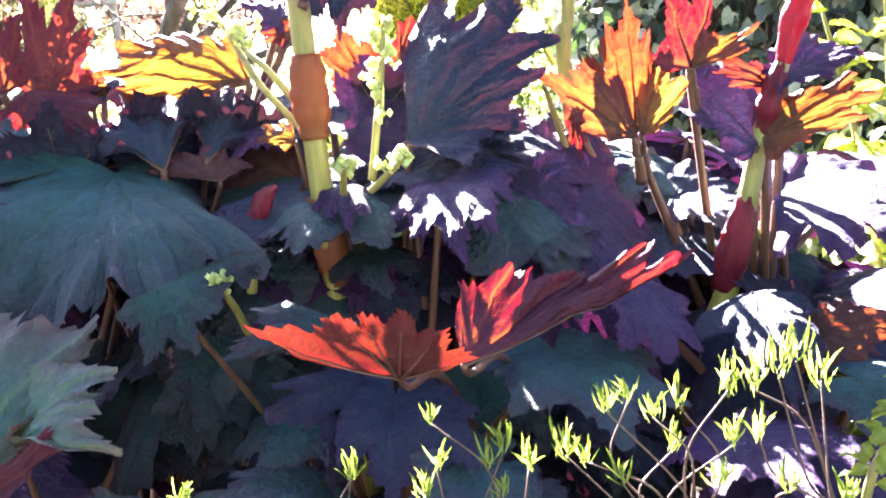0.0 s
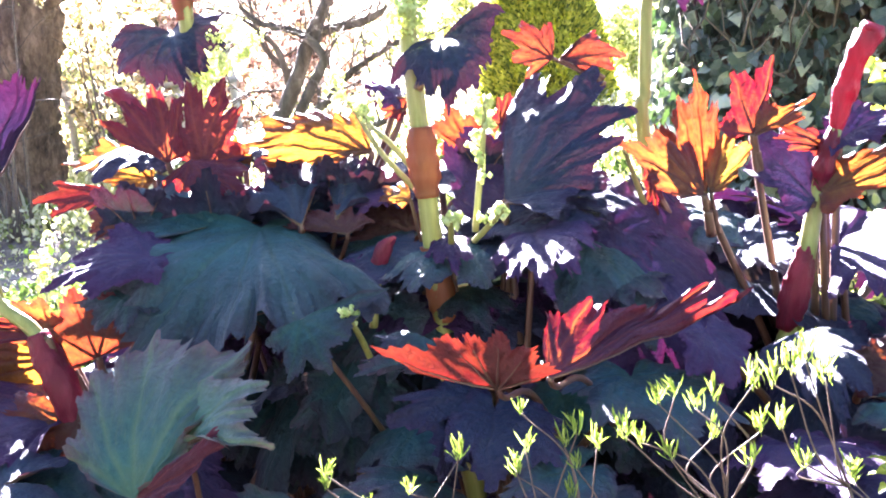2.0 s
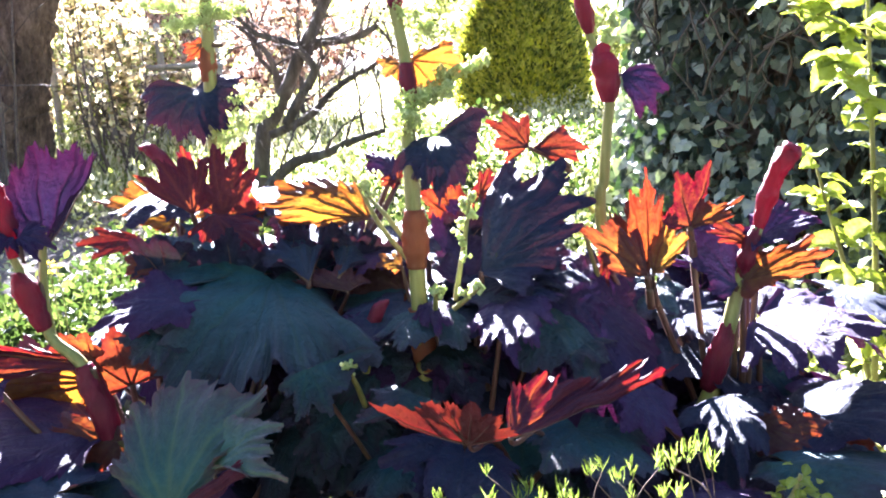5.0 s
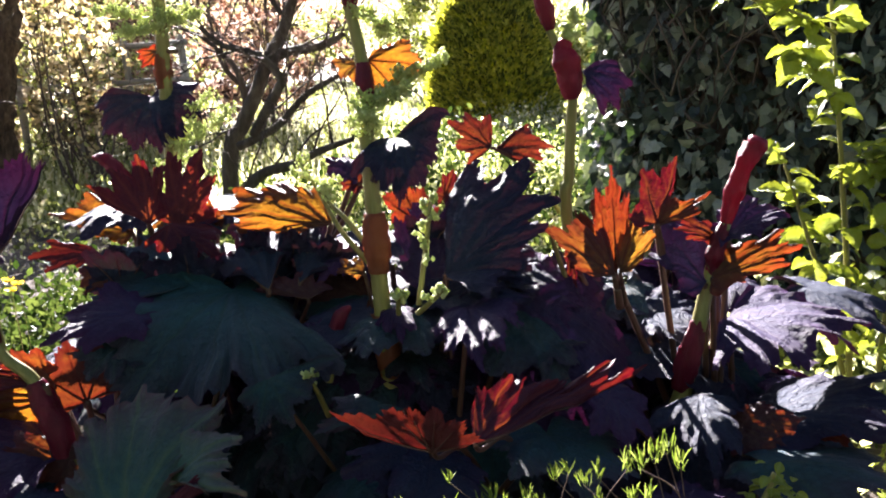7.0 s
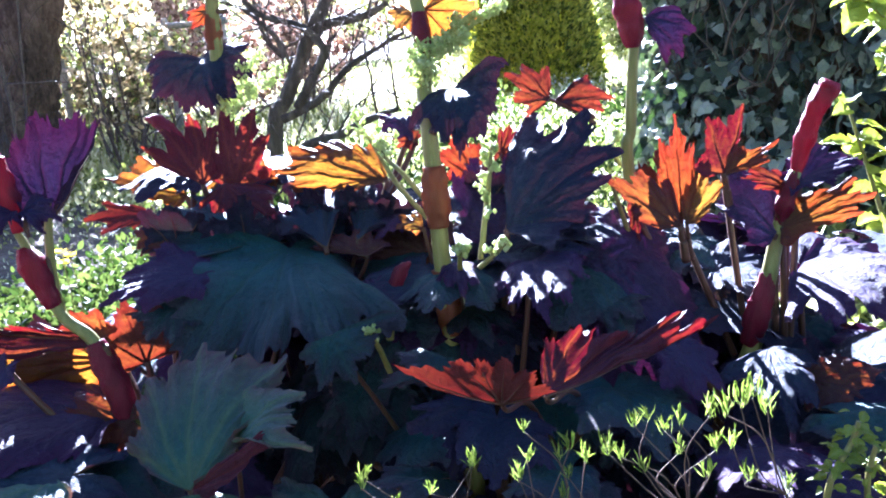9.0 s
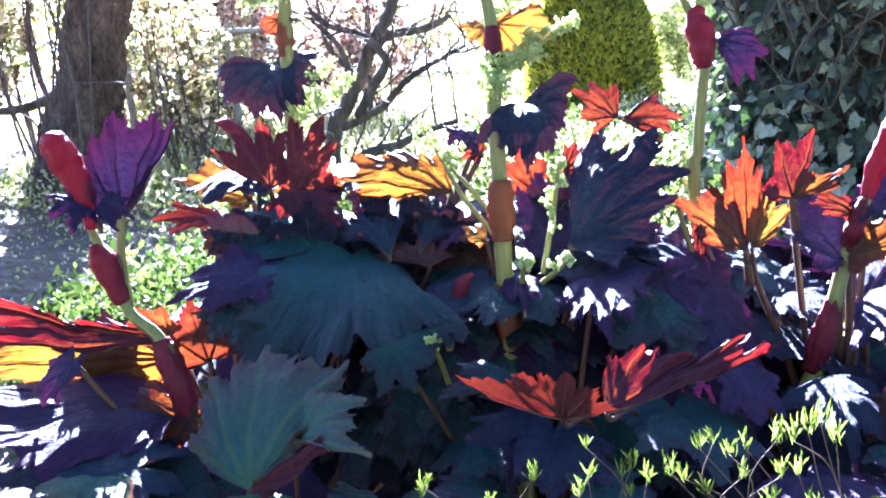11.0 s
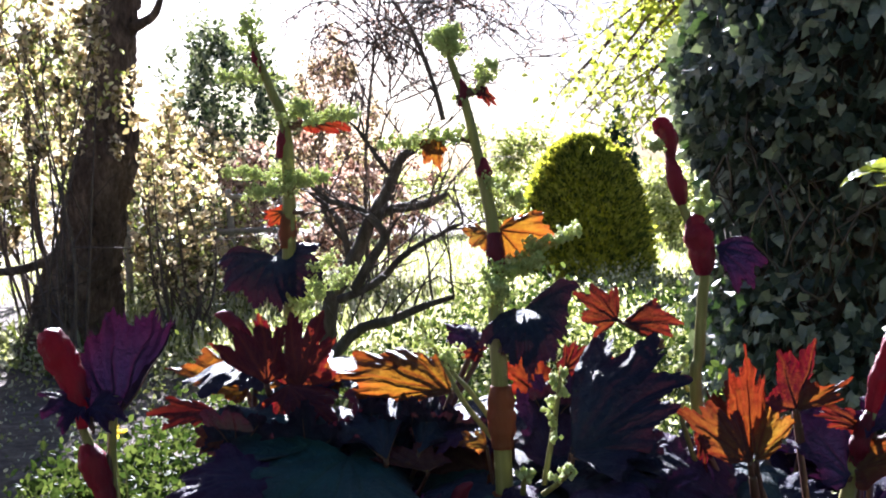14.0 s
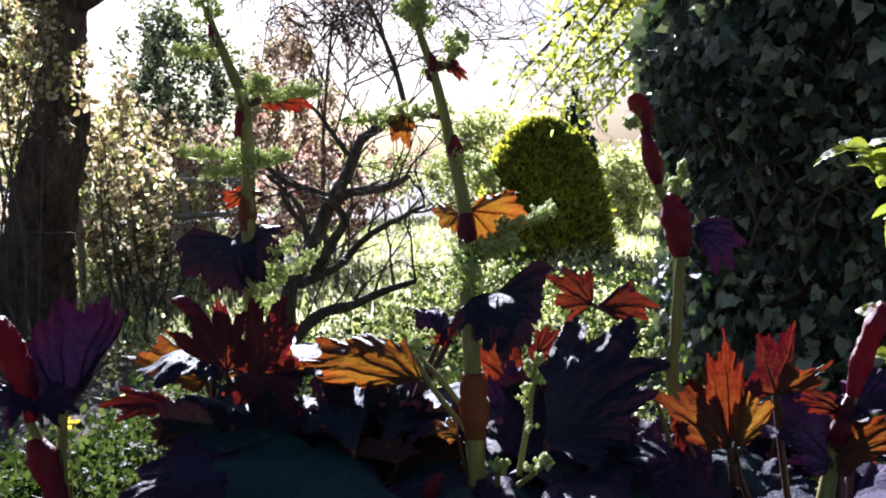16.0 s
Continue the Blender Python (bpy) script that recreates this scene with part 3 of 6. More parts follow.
blade(centre, TEAL, (-0.377, 1.460, 0.760), [(-0.426, 1.420, 0.731), (-0.389, 1.400, 0.671), (-0.317, 1.400, 0.687), (-0.291, 1.430, 0.735), (-0.236, 1.500, 0.791)], 3, arch=0.04, cut=0.42, ruffle=0.03, thick=0.004)
blade(west, GREEN, (-0.587, 1.220, 0.565), [(-0.722, 1.290, 0.602), (-0.738, 1.400, 0.693), (-0.624, 1.460, 0.743), (-0.454, 1.400, 0.740), (-0.455, 1.310, 0.679), (-0.508, 1.250, 0.627)], 4, arch=0.10, cut=0.22, ruffle=0.1, label="grey-green leaf with a pink curled edge")
blade(west, GREEN, (-0.517, 1.275, 0.626), [(-0.498, 1.350, 0.706), (-0.385, 1.300, 0.710), (-0.393, 1.240, 0.688), (-0.349, 1.190, 0.651), (-0.449, 1.210, 0.657)], 99, arch=0.12, cut=0.2, ruffle=0.05, thick=0.004)
blade(west, RED, (-0.577, 1.212, 0.569), [(-0.530, 1.217, 0.618), (-0.447, 1.225, 0.669), (-0.413, 1.222, 0.653), (-0.491, 1.200, 0.606), (-0.546, 1.195, 0.561)], 6, arch=0.03, cut=0.12, ruffle=0.03, thick=0.003)
# red leaf with its wings raised, in front
blade(centre, CRIMSON, (-0.028, 1.220, 0.715), [(-0.209, 1.260, 0.769), (-0.088, 1.200, 0.800), (-0.061, 1.190, 0.801), (-0.015, 1.180, 0.803), (0.027, 1.180, 0.781), (0.060, 1.200, 0.749)], 7, arch=-0.04, cut=0.30, ruffle=0.04, thick=0.004, root=(0.02, 1.70, 0.40), label="red leaf with raised wings, glowing in the sun")
blade(centre, RED, (0.043, 1.220, 0.726), [(0.036, 1.300, 0.803), (0.091, 1.360, 0.789), (0.169, 1.420, 0.760), (0.266, 1.480, 0.777), (0.332, 1.500, 0.750), (0.213, 1.400, 0.738)], 98, arch=-0.03, cut=0.30, ruffle=0.05, thick=0.004, root=(0.12, 1.75, 0.40))
blade(centre, TEAL, (-0.111, 1.420, 0.711), [(-0.172, 1.360, 0.696), (-0.255, 1.300, 0.711), (-0.234, 1.380, 0.754), (-0.187, 1.420, 0.724)], 8, arch=0.04, cut=0.4, thick=0.003)
# purple drooping leaf at the middle
blade(centre, PURPLE, (-0.006, 1.640, 0.840), [(-0.073, 1.550, 0.818), (-0.034, 1.470, 0.801), (0.039, 1.430, 0.777), (0.081, 1.450, 0.810), (0.107, 1.550, 0.833), (0.122, 1.680, 0.848)], 9, arch=0.10, cut=0.36, ruffle=0.05, thick=0.005, label="purple ruffled leaf with drooping toothed lobes")
blade(centre, PURPLE, (-0.161, 1.660, 0.840), [(-0.197, 1.600, 0.819), (-0.164, 1.570, 0.811), (-0.127, 1.540, 0.798), (-0.096, 1.560, 0.821), (-0.119, 1.660, 0.832)], 95, arch=0.08, cut=0.35, thick=0.004)
leaf(centre, TEAL, (0.002, 2.000, 0.654), (0.268, 1.950, 0.630), (0.118, 2.150, 0.688), (0.094, 1.880, 0.598), 10, 0.06, 0.05, 0.35)
leaf(centre, SLATE, (-0.128, 1.750, 0.627), (-0.022, 1.600, 0.586), (0.039, 1.750, 0.617), (-0.182, 1.620, 0.623), 11, 0.1, 0.05, 0.4)
# leaves behind the main stalk
blade(centre, SLATE, (-0.059, 1.720, 0.891), [(0.046, 1.660, 0.860), (0.120, 1.710, 0.905), (0.153, 1.770, 0.968), (0.178, 1.840, 1.028), (0.119, 1.920, 1.086), (-0.017, 1.970, 1.092)], 12, arch=0.06, cut=0.3, ruffle=0.03, label="slate-blue fan of a leaf with bright sun patches")
blade(centre, SLATE, (-0.053, 1.700, 0.889), [(0.047, 1.600, 0.875), (0.111, 1.720, 0.894), (0.118, 1.820, 0.912), (0.051, 1.880, 0.919)], 117, arch=0.05, cut=0.3, ruffle=0.04, thick=0.004)
leaf(centre, SLATE, (-0.058, 1.720, 0.846), (0.146, 1.720, 0.880), (0.076, 1.850, 0.924), (0.039, 1.620, 0.847), 13, 0.08, 0.06, 0.5)
leaf(centre, PURPLE, (-0.096, 1.800, 0.826), (-0.157, 1.950, 1.000), (-0.177, 1.800, 0.926), (-0.026, 1.980, 1.004), 14, 0.02, 0.06, 0.4, basal=0.35)
leaf(rear_east, ORANGE, (-0.026, 1.980, 0.920), (-0.013, 2.028, 1.068), (-0.054, 1.996, 0.990), (0.016, 2.008, 0.999), 15, 0.02, 0.08, 0.3, basal=0.35)
leaf(rear_east, ORANGE, (-0.166, 2.050, 0.944), (-0.211, 2.070, 1.043), (-0.241, 2.030, 0.989), (-0.121, 2.090, 0.990), 16, 0.05, 0.08, 0.5, basal=0.35)
leaf(rear_east, RED, (-0.102, 2.100, 0.988), (-0.073, 2.100, 1.062), (-0.114, 2.100, 1.029), (-0.048, 2.100, 1.027), 17, 0.05, 0.1, 0.5)
leaf(centre, PURPLE, (0.098, 1.850, 0.813), (0.190, 1.750, 0.765), (0.194, 1.900, 0.825), (0.054, 1.750, 0.777), 18, 0.1, 0.06, 0.4)
leaf(centre, SLATE, (0.195, 1.950, 0.826), (0.225, 1.800, 0.665), (0.288, 1.900, 0.761), (0.145, 1.850, 0.750), 19, 0.1, 0.06, 0.35)
leaf(centre, TEAL, (-0.255, 1.750, 0.803), (-0.373, 1.660, 0.754), (-0.348, 1.850, 0.842), (-0.258, 1.620, 0.730), 20, 0.06, 0.05, 0.35)
# added leaves, mostly out of sight, that keep sun off leaves in front
leaf(centre, TEAL, (-0.117, 1.723, 0.729), (-0.098, 1.672, 0.853), (-0.189, 1.674, 0.775), (-0.031, 1.734, 0.775), 425, 0.04, 0.05, 0.3, thick=0.004)
leaf(centre, PURPLE, (-0.418, 1.834, 0.713), (-0.399, 1.783, 0.837), (-0.490, 1.785, 0.759), (-0.332, 1.845, 0.759), 427, 0.04, 0.05, 0.3, thick=0.004)
leaf(rear_west, TEAL, (-0.605, 1.803, 0.680), (-0.586, 1.752, 0.804), (-0.677, 1.754, 0.726), (-0.519, 1.814, 0.726), 428, 0.04, 0.05, 0.3, thick=0.004)
leaf(centre, SLATE, (-0.040, 1.831, 0.724), (-0.021, 1.780, 0.848), (-0.112, 1.782, 0.770), (0.046, 1.842, 0.770), 429, 0.04, 0.05, 0.3, thick=0.004)
leaf(rear_west, PURPLE, (-0.441, 1.954, 0.674), (-0.422, 1.903, 0.798), (-0.513, 1.905, 0.720), (-0.355, 1.965, 0.720), 430, 0.04, 0.05, 0.3, thick=0.004)
leaf(rear_west, TEAL, (-0.858, 1.824, 0.674), (-0.839, 1.773, 0.798), (-0.930, 1.775, 0.720), (-0.772, 1.835, 0.720), 431, 0.04, 0.05, 0.3, thick=0.004)
leaf(rear_west, SLATE, (-0.412, 1.830, 0.817), (-0.392, 1.779, 0.989), (-0.500, 1.781, 0.898), (-0.300, 1.819, 0.882), 440, 0.06, 0.10, 0.4, thick=0.004)
leaf(rear_west, SLATE, (-0.512, 1.820, 0.822), (-0.492, 1.769, 0.994), (-0.600, 1.771, 0.903), (-0.400, 1.809, 0.887), 441, 0.06, 0.10, 0.4, thick=0.004)
leaf(rear_west, SLATE, (-0.325, 1.837, 0.834), (-0.308, 1.793, 0.990), (-0.406, 1.795, 0.908), (-0.224, 1.825, 0.892), 442, 0.06, 0.10, 0.4, thick=0.004)
leaf(rear_west, SLATE, (-0.793, 1.764, 0.862), (-0.779, 1.727, 1.001), (-0.865, 1.728, 0.928), (-0.703, 1.752, 0.912), 443, 0.06, 0.10, 0.4, thick=0.004)
leaf(rear_west, SLATE, (-0.652, 1.790, 0.812), (-0.632, 1.739, 0.984), (-0.740, 1.741, 0.893), (-0.540, 1.779, 0.877), 444, 0.06, 0.10, 0.4, thick=0.004)
leaf(centre, SLATE, (-0.117, 1.888, 0.901), (-0.108, 1.864, 1.008), (-0.173, 1.866, 0.953), (-0.047, 1.874, 0.937), 445, 0.06, 0.10, 0.4, thick=0.004)
leaf(west, SLATE, (-1.089, 1.663, 0.651), (-1.068, 1.608, 0.783), (-1.159, 1.610, 0.705), (-1.001, 1.670, 0.705), 446, 0.06, 0.06, 0.4, thick=0.004)
# orange and yellow leaves to the right
blade(east, ORANGE, (0.297, 1.830, 0.853), [(0.217, 1.860, 0.980), (0.254, 1.880, 1.029), (0.292, 1.910, 1.075), (0.337, 1.920, 1.001), (0.327, 1.880, 0.926)], 21, arch=0.03, cut=0.42, ruffle=0.06, label="orange backlit leaf with dark veins")
blade(east, GOLD, (0.306, 1.820, 0.857), [(0.299, 1.860, 0.928), (0.346, 1.880, 0.962), (0.388, 1.850, 0.928), (0.350, 1.820, 0.878)], 96, arch=0.03, cut=0.25, ruffle=0.04, thick=0.004, root=(0.316, 1.840, 0.777))
blade(east, RED, (0.388, 1.850, 0.955), [(0.327, 1.840, 0.969), (0.360, 1.900, 1.063), (0.436, 1.920, 1.084), (0.426, 1.900, 1.004)], 22, arch=0.03, cut=0.42, ruffle=0.06)
blade(east, BROWN, (0.294, 1.810, 0.855), [(0.203, 1.790, 0.875), (0.145, 1.800, 0.969), (0.211, 1.820, 0.978), (0.273, 1.840, 0.956)], 101, arch=0.03, cut=0.35, ruffle=0.06, root=(0.304, 1.830, 0.775))
blade(east, ORANGE, (0.391, 1.845, 0.953), [(0.414, 1.880, 1.008), (0.501, 1.900, 1.006), (0.477, 1.850, 0.971)], 102, arch=0.03, cut=0.35, ruffle=0.06, thick=0.004, root=(0.401, 1.865, 0.873))
leaf(east, RED, (0.200, 1.900, 0.888), (0.211, 1.880, 0.817), (0.224, 1.900, 0.875), (0.188, 1.892, 0.852), 24, 0.05, 0.06, 0.4)
leaf(east, PURPLE, (0.485, 1.820, 0.829), (0.376, 1.950, 0.949), (0.396, 1.800, 0.850), (0.521, 1.980, 0.931), 25, 0.06, 0.07, 0.45, basal=0.35)
leaf(east, ORANGE, (0.500, 1.820, 0.841), (0.706, 1.892, 0.898), (0.589, 1.884, 0.922), (0.566, 1.812, 0.828), 26, 0.05, 0.08, 0.5, basal=0.35)
leaf(east, PURPLE, (0.538, 1.860, 0.929), (0.665, 1.980, 0.963), (0.592, 1.980, 0.992), (0.632, 1.860, 0.938), 27, 0.05, 0.1, 0.5)
leaf(east, RED, (0.515, 1.860, 0.918), (0.418, 1.836, 0.951), (0.470, 1.876, 0.966), (0.465, 1.836, 0.919), 28, 0.05, 0.1, 0.5)
# broad sunlit leaves at the right
blade(east, PURPLE, (0.543, 1.900, 0.728), [(0.487, 1.660, 0.695), (0.568, 1.620, 0.687), (0.672, 1.660, 0.697), (0.803, 1.760, 0.727), (0.778, 1.980, 0.725), (0.676, 2.100, 0.733)], 29, arch=0.08, cut=0.30, ruffle=0.06, label="broad purple leaf with bright sun patches")
leaf(east, SLATE, (0.374, 1.950, 0.718), (0.518, 2.100, 0.712), (0.399, 2.100, 0.758), (0.464, 1.850, 0.694), 30, 0.05, 0.06, 0.4)
blade(east, SLATE, (0.449, 1.680, 0.631), [(0.348, 1.600, 0.594), (0.415, 1.520, 0.565), (0.458, 1.470, 0.526), (0.511, 1.520, 0.574), (0.532, 1.620, 0.619)], 31, arch=0.10, cut=0.40, ruffle=0.05)
leaf(east, SLATE, (0.579, 1.700, 0.566), (0.853, 1.600, 0.645), (0.784, 1.850, 0.629), (0.703, 1.500, 0.602), 32, 0.05, 0.06, 0.4)
leaf(east, BROWN, (0.521, 1.620, 0.585), (0.655, 1.564, 0.562), (0.633, 1.632, 0.619), (0.556, 1.552, 0.541), 33, 0.05, 0.06, 0.5)
leaf(east, ORANGE, (0.671, 1.750, 0.534), (0.796, 1.690, 0.535), (0.757, 1.770, 0.553), (0.718, 1.690, 0.515), 34, 0.05, 0.08, 0.5)
leaf(east, TEAL, (0.547, 1.500, 0.564), (0.759, 1.400, 0.579), (0.701, 1.620, 0.545), (0.625, 1.360, 0.518), 35, 0.06, 0.05, 0.3)
leaf(east, PURPLE, (0.272, 1.620, 0.659), (0.295, 1.500, 0.600), (0.350, 1.600, 0.626), (0.221, 1.500, 0.654), 36, 0.08, 0.06, 0.4)
# red and orange group, upper left
blade(rear_west, RED, (-0.772, 1.900, 0.990), [(-0.894, 1.860, 1.086), (-0.847, 1.890, 1.125), (-0.792, 1.930, 1.149), (-0.741, 1.950, 1.120), (-0.728, 1.950, 1.028)], 37, arch=0.02, cut=0.42, ruffle=0.06, label="red backlit leaf with pointed lobes")
blade(rear_west, RED, (-0.709, 1.930, 0.977), [(-0.776, 1.920, 1.034), (-0.729, 1.960, 1.148), (-0.655, 1.980, 1.145), (-0.630, 1.980, 1.080), (-0.617, 1.970, 0.992)], 38, arch=0.02, cut=0.42, ruffle=0.06)
blade(rear_west, RED, (-0.705, 1.860, 0.996), [(-0.764, 1.840, 0.952), (-0.721, 1.830, 0.930), (-0.640, 1.830, 0.922), (-0.568, 1.840, 0.894), (-0.605, 1.900, 0.967)], 97, arch=0.03, cut=0.4, ruffle=0.06)
blade(rear_west, GOLD, (-0.885, 2.050, 0.943), [(-0.894, 2.000, 0.921), (-0.992, 2.030, 0.949), (-1.127, 2.100, 0.984), (-1.020, 2.120, 1.034), (-0.921, 2.120, 0.996)], 39, arch=0.04, cut=0.3, ruffle=0.05)
blade(rear_west, CRIMSON, (-0.864, 1.800, 0.951), [(-0.883, 1.760, 0.927), (-0.957, 1.740, 0.919), (-1.006, 1.760, 0.951), (-0.966, 1.790, 0.984), (-0.908, 1.800, 0.976)], 40, arch=0.04, cut=0.4, ruffle=0.05, thick=0.004)
leaf(rear_west, GOLD, (-0.841, 2.150, 0.956), (-0.733, 2.100, 0.933), (-0.789, 2.200, 1.036), (-0.799, 2.100, 0.876), 41, 0.05, 0.07, 0.5)
blade(rear_west, GOLD, (-0.329, 1.860, 0.983), [(-0.402, 1.830, 0.975), (-0.535, 1.850, 0.977), (-0.598, 1.880, 1.012), (-0.568, 1.920, 1.057), (-0.473, 1.950, 1.066), (-0.374, 1.920, 1.049)], 42, arch=0.05, cut=0.2, ruffle=0.05, label="golden backlit leaf with a brown tip")
blade(rear_west, GOLD, (-0.640, 1.950, 0.942), [(-0.680, 1.940, 0.958), (-0.692, 1.970, 1.013), (-0.651, 1.980, 1.027), (-0.618, 1.970, 0.982)], 43, arch=0.03, cut=0.4, thick=0.004)
blade(rear_west, SLATE, (-0.511, 1.900, 0.996), [(-0.576, 1.860, 0.971), (-0.547, 1.840, 0.917), (-0.508, 1.840, 0.911), (-0.470, 1.860, 0.968)], 44, arch=0.06, cut=0.3)
# next nine leaves are added to keep sun off those in front
leaf(rear_west, SLATE, (-0.620, 2.100, 1.006), (-0.670, 1.920, 0.976), (-0.770, 2.020, 0.986), (-0.520, 2.020, 0.976), 400, 0.08, 0.05, 0.4)
leaf(rear_west, TEAL, (-0.680, 2.110, 1.012), (-0.730, 1.930, 0.982), (-0.830, 2.030, 0.992), (-0.580, 2.030, 0.982), 401, 0.08, 0.05, 0.4)
leaf(centre, SLATE, (-0.213, 1.940, 0.941), (-0.263, 1.760, 0.911), (-0.363, 1.860, 0.921), (-0.113, 1.860, 0.911), 402, 0.08, 0.05, 0.4)
leaf(centre, TEAL, (-0.141, 1.700, 0.821), (-0.191, 1.520, 0.791), (-0.291, 1.620, 0.801), (-0.041, 1.620, 0.791), 403, 0.08, 0.05, 0.4)
leaf(centre, SLATE, (-0.230, 1.710, 0.825), (-0.280, 1.530, 0.795), (-0.380, 1.630, 0.805), (-0.130, 1.630, 0.795), 404, 0.08, 0.05, 0.4)
leaf(west, SLATE, (-0.855, 2.040, 1.019), (-0.905, 1.860, 0.989), (-1.005, 1.960, 0.999), (-0.755, 1.960, 0.989), 405, 0.08, 0.05, 0.4)
leaf(centre, PURPLE, (-0.276, 1.920, 0.924), (-0.326, 1.740, 0.894), (-0.426, 1.840, 0.904), (-0.176, 1.840, 0.894), 406, 0.08, 0.05, 0.4)
leaf(centre, SLATE, (-0.046, 1.760, 0.824), (-0.096, 1.580, 0.794), (-0.196, 1.680, 0.804), (0.054, 1.680, 0.794), 407, 0.08, 0.05, 0.4)
leaf(east, SLATE, (0.059, 1.830, 0.882), (0.009, 1.650, 0.852), (-0.091, 1.750, 0.862), (0.159, 1.750, 0.852), 408, 0.08, 0.05, 0.4)
leaf(rear_west, SLATE, (-0.376, 1.800, 0.828), (-0.453, 2.000, 0.986), (-0.503, 1.860, 0.907), (-0.349, 1.950, 0.952), 45, 0.05, 0.08, 0.5, basal=0.35)
leaf(rear_west, SLATE, (-0.456, 1.760, 0.826), (-0.529, 1.860, 0.920), (-0.560, 1.780, 0.886), (-0.437, 1.860, 0.906), 46, 0.05, 0.06, 0.5)
leaf(rear_west, BROWN, (-0.250, 1.800, 0.827), (-0.406, 1.832, 0.872), (-0.323, 1.784, 0.807), (-0.320, 1.860, 0.917), 47, 0.05, 0.06, 0.5)
leaf(rear_west, ORANGE, (-0.349, 1.920, 0.839), (-0.284, 1.932, 0.875), (-0.325, 1.944, 0.880), (-0.309, 1.912, 0.827), 48, 0.05, 0.06, 0.5)
leaf(rear_west, PURPLE, (-0.299, 2.000, 1.075), (-0.374, 2.050, 1.111), (-0.353, 2.000, 1.064), (-0.293, 2.050, 1.102), 50, 0.08, 0.12, 0.5)
leaf(rear_west, RED, (-0.287, 2.000, 1.048), (-0.333, 2.000, 1.056), (-0.315, 2.000, 1.029), (-0.296, 2.020, 1.079), 51, 0.08, 0.12, 0.5)
blade(rear_west, SLATE, (-0.436, 1.700, 0.876), [(-0.559, 1.770, 0.924), (-0.550, 1.900, 0.972), (-0.482, 1.950, 0.984), (-0.427, 1.930, 0.964)], 111, arch=0.06, cut=0.35, ruffle=0.14, label="crumpled blue-grey leaf between the red and the golden ones")
blade(rear_west, SLATE, (-0.373, 1.720, 0.883), [(-0.441, 1.900, 0.963), (-0.379, 1.940, 0.968), (-0.305, 1.840, 0.923)], 112, arch=0.06, cut=0.35, ruffle=0.14, thick=0.004)
blade(centre, GOLD, (-0.226, 1.700, 0.907), [(-0.241, 1.690, 0.895), (-0.285, 1.700, 0.908), (-0.283, 1.730, 0.928), (-0.246, 1.740, 0.933)], 113, arch=0.04, cut=0.3, thick=0.003)
blade(rear_west, BROWN, (-0.351, 1.700, 0.853), [(-0.479, 1.720, 0.868), (-0.445, 1.740, 0.894), (-0.366, 1.750, 0.897), (-0.308, 1.730, 0.870)], 114, arch=0.05, cut=0.35, ruffle=0.08, thick=0.004)
# bluish leaf with a hole and bronze ones under it
leaf(west, PURPLE, (-0.705, 1.620, 0.851), (-0.834, 1.500, 0.835), (-0.725, 1.500, 0.824), (-0.808, 1.680, 0.911), 52, 0.10, 0.08, 0.45)
leaf(west, BROWN, (-0.806, 1.560, 0.683), (-0.849, 1.576, 0.814), (-0.927, 1.544, 0.737), (-0.739, 1.576, 0.777), 53, 0.06, 0.06, 0.35, basal=0.35)
leaf(west, ORANGE, (-0.883, 1.550, 0.747), (-0.985, 1.562, 0.768), (-0.929, 1.530, 0.716), (-0.950, 1.570, 0.815), 54, 0.06, 0.06, 0.4)
leaf(west, BROWN, (-0.831, 1.760, 0.907), (-0.884, 1.736, 0.887), (-0.851, 1.736, 0.873), (-0.868, 1.760, 0.940), 55, 0.06, 0.06, 0.4)
leaf(west, TEAL, (-0.734, 1.600, 0.795), (-0.782, 1.500, 0.752), (-0.684, 1.500, 0.753), (-0.836, 1.600, 0.807), 56, 0.06, 0.06, 0.4)
# left edge: orange leaf with a pale midrib, purple leaf and sunlit pale leaf beneath
blade(west, GOLD, (-0.898, 1.620, 0.674), [(-1.014, 1.630, 0.576), (-1.290, 1.640, 0.580), (-1.740, 1.660, 0.620), (-1.437, 1.670, 0.712), (-1.107, 1.660, 0.731)], 57, arch=0.03, cut=0.2, ruffle=0.04, label="orange backlit leaf with a pale midrib")
blade(west, RED, (-0.847, 1.480, 0.751), [(-1.065, 1.460, 0.748), (-1.290, 1.480, 0.754), (-1.347, 1.540, 0.836), (-1.174, 1.520, 0.802), (-1.088, 1.520, 0.797), (-0.973, 1.520, 0.776)], 58, arch=-0.03, cut=0.3, ruffle=0.06)
leaf(west, PURPLE, (-1.044, 1.440, 0.721), (-1.101, 1.400, 0.644), (-1.030, 1.400, 0.687), (-1.139, 1.440, 0.689), 59, 0.1, 0.1, 0.45)
blade(west, PURPLE, (-0.858, 1.520, 0.603), [(-0.846, 1.340, 0.575), (-1.002, 1.240, 0.574), (-1.275, 1.280, 0.586), (-1.470, 1.460, 0.605), (-1.272, 1.620, 0.609), (-1.058, 1.680, 0.605)], 60, arch=0.05, cut=0.18, ruffle=0.03, label="broad dull purple leaf in half shade")
leaf(west, BROWN, (-0.807, 1.460, 0.597), (-0.965, 1.476, 0.611), (-0.919, 1.444, 0.539), (-0.893, 1.496, 0.655), 61, 0.05, 0.06, 0.35)
leaf(west, GREEN, (-0.877, 1.280, 0.543), (-1.002, 1.200, 0.553), (-0.904, 1.200, 0.513), (-0.987, 1.350, 0.566), 62, 0.05, 0.06, 0.35)
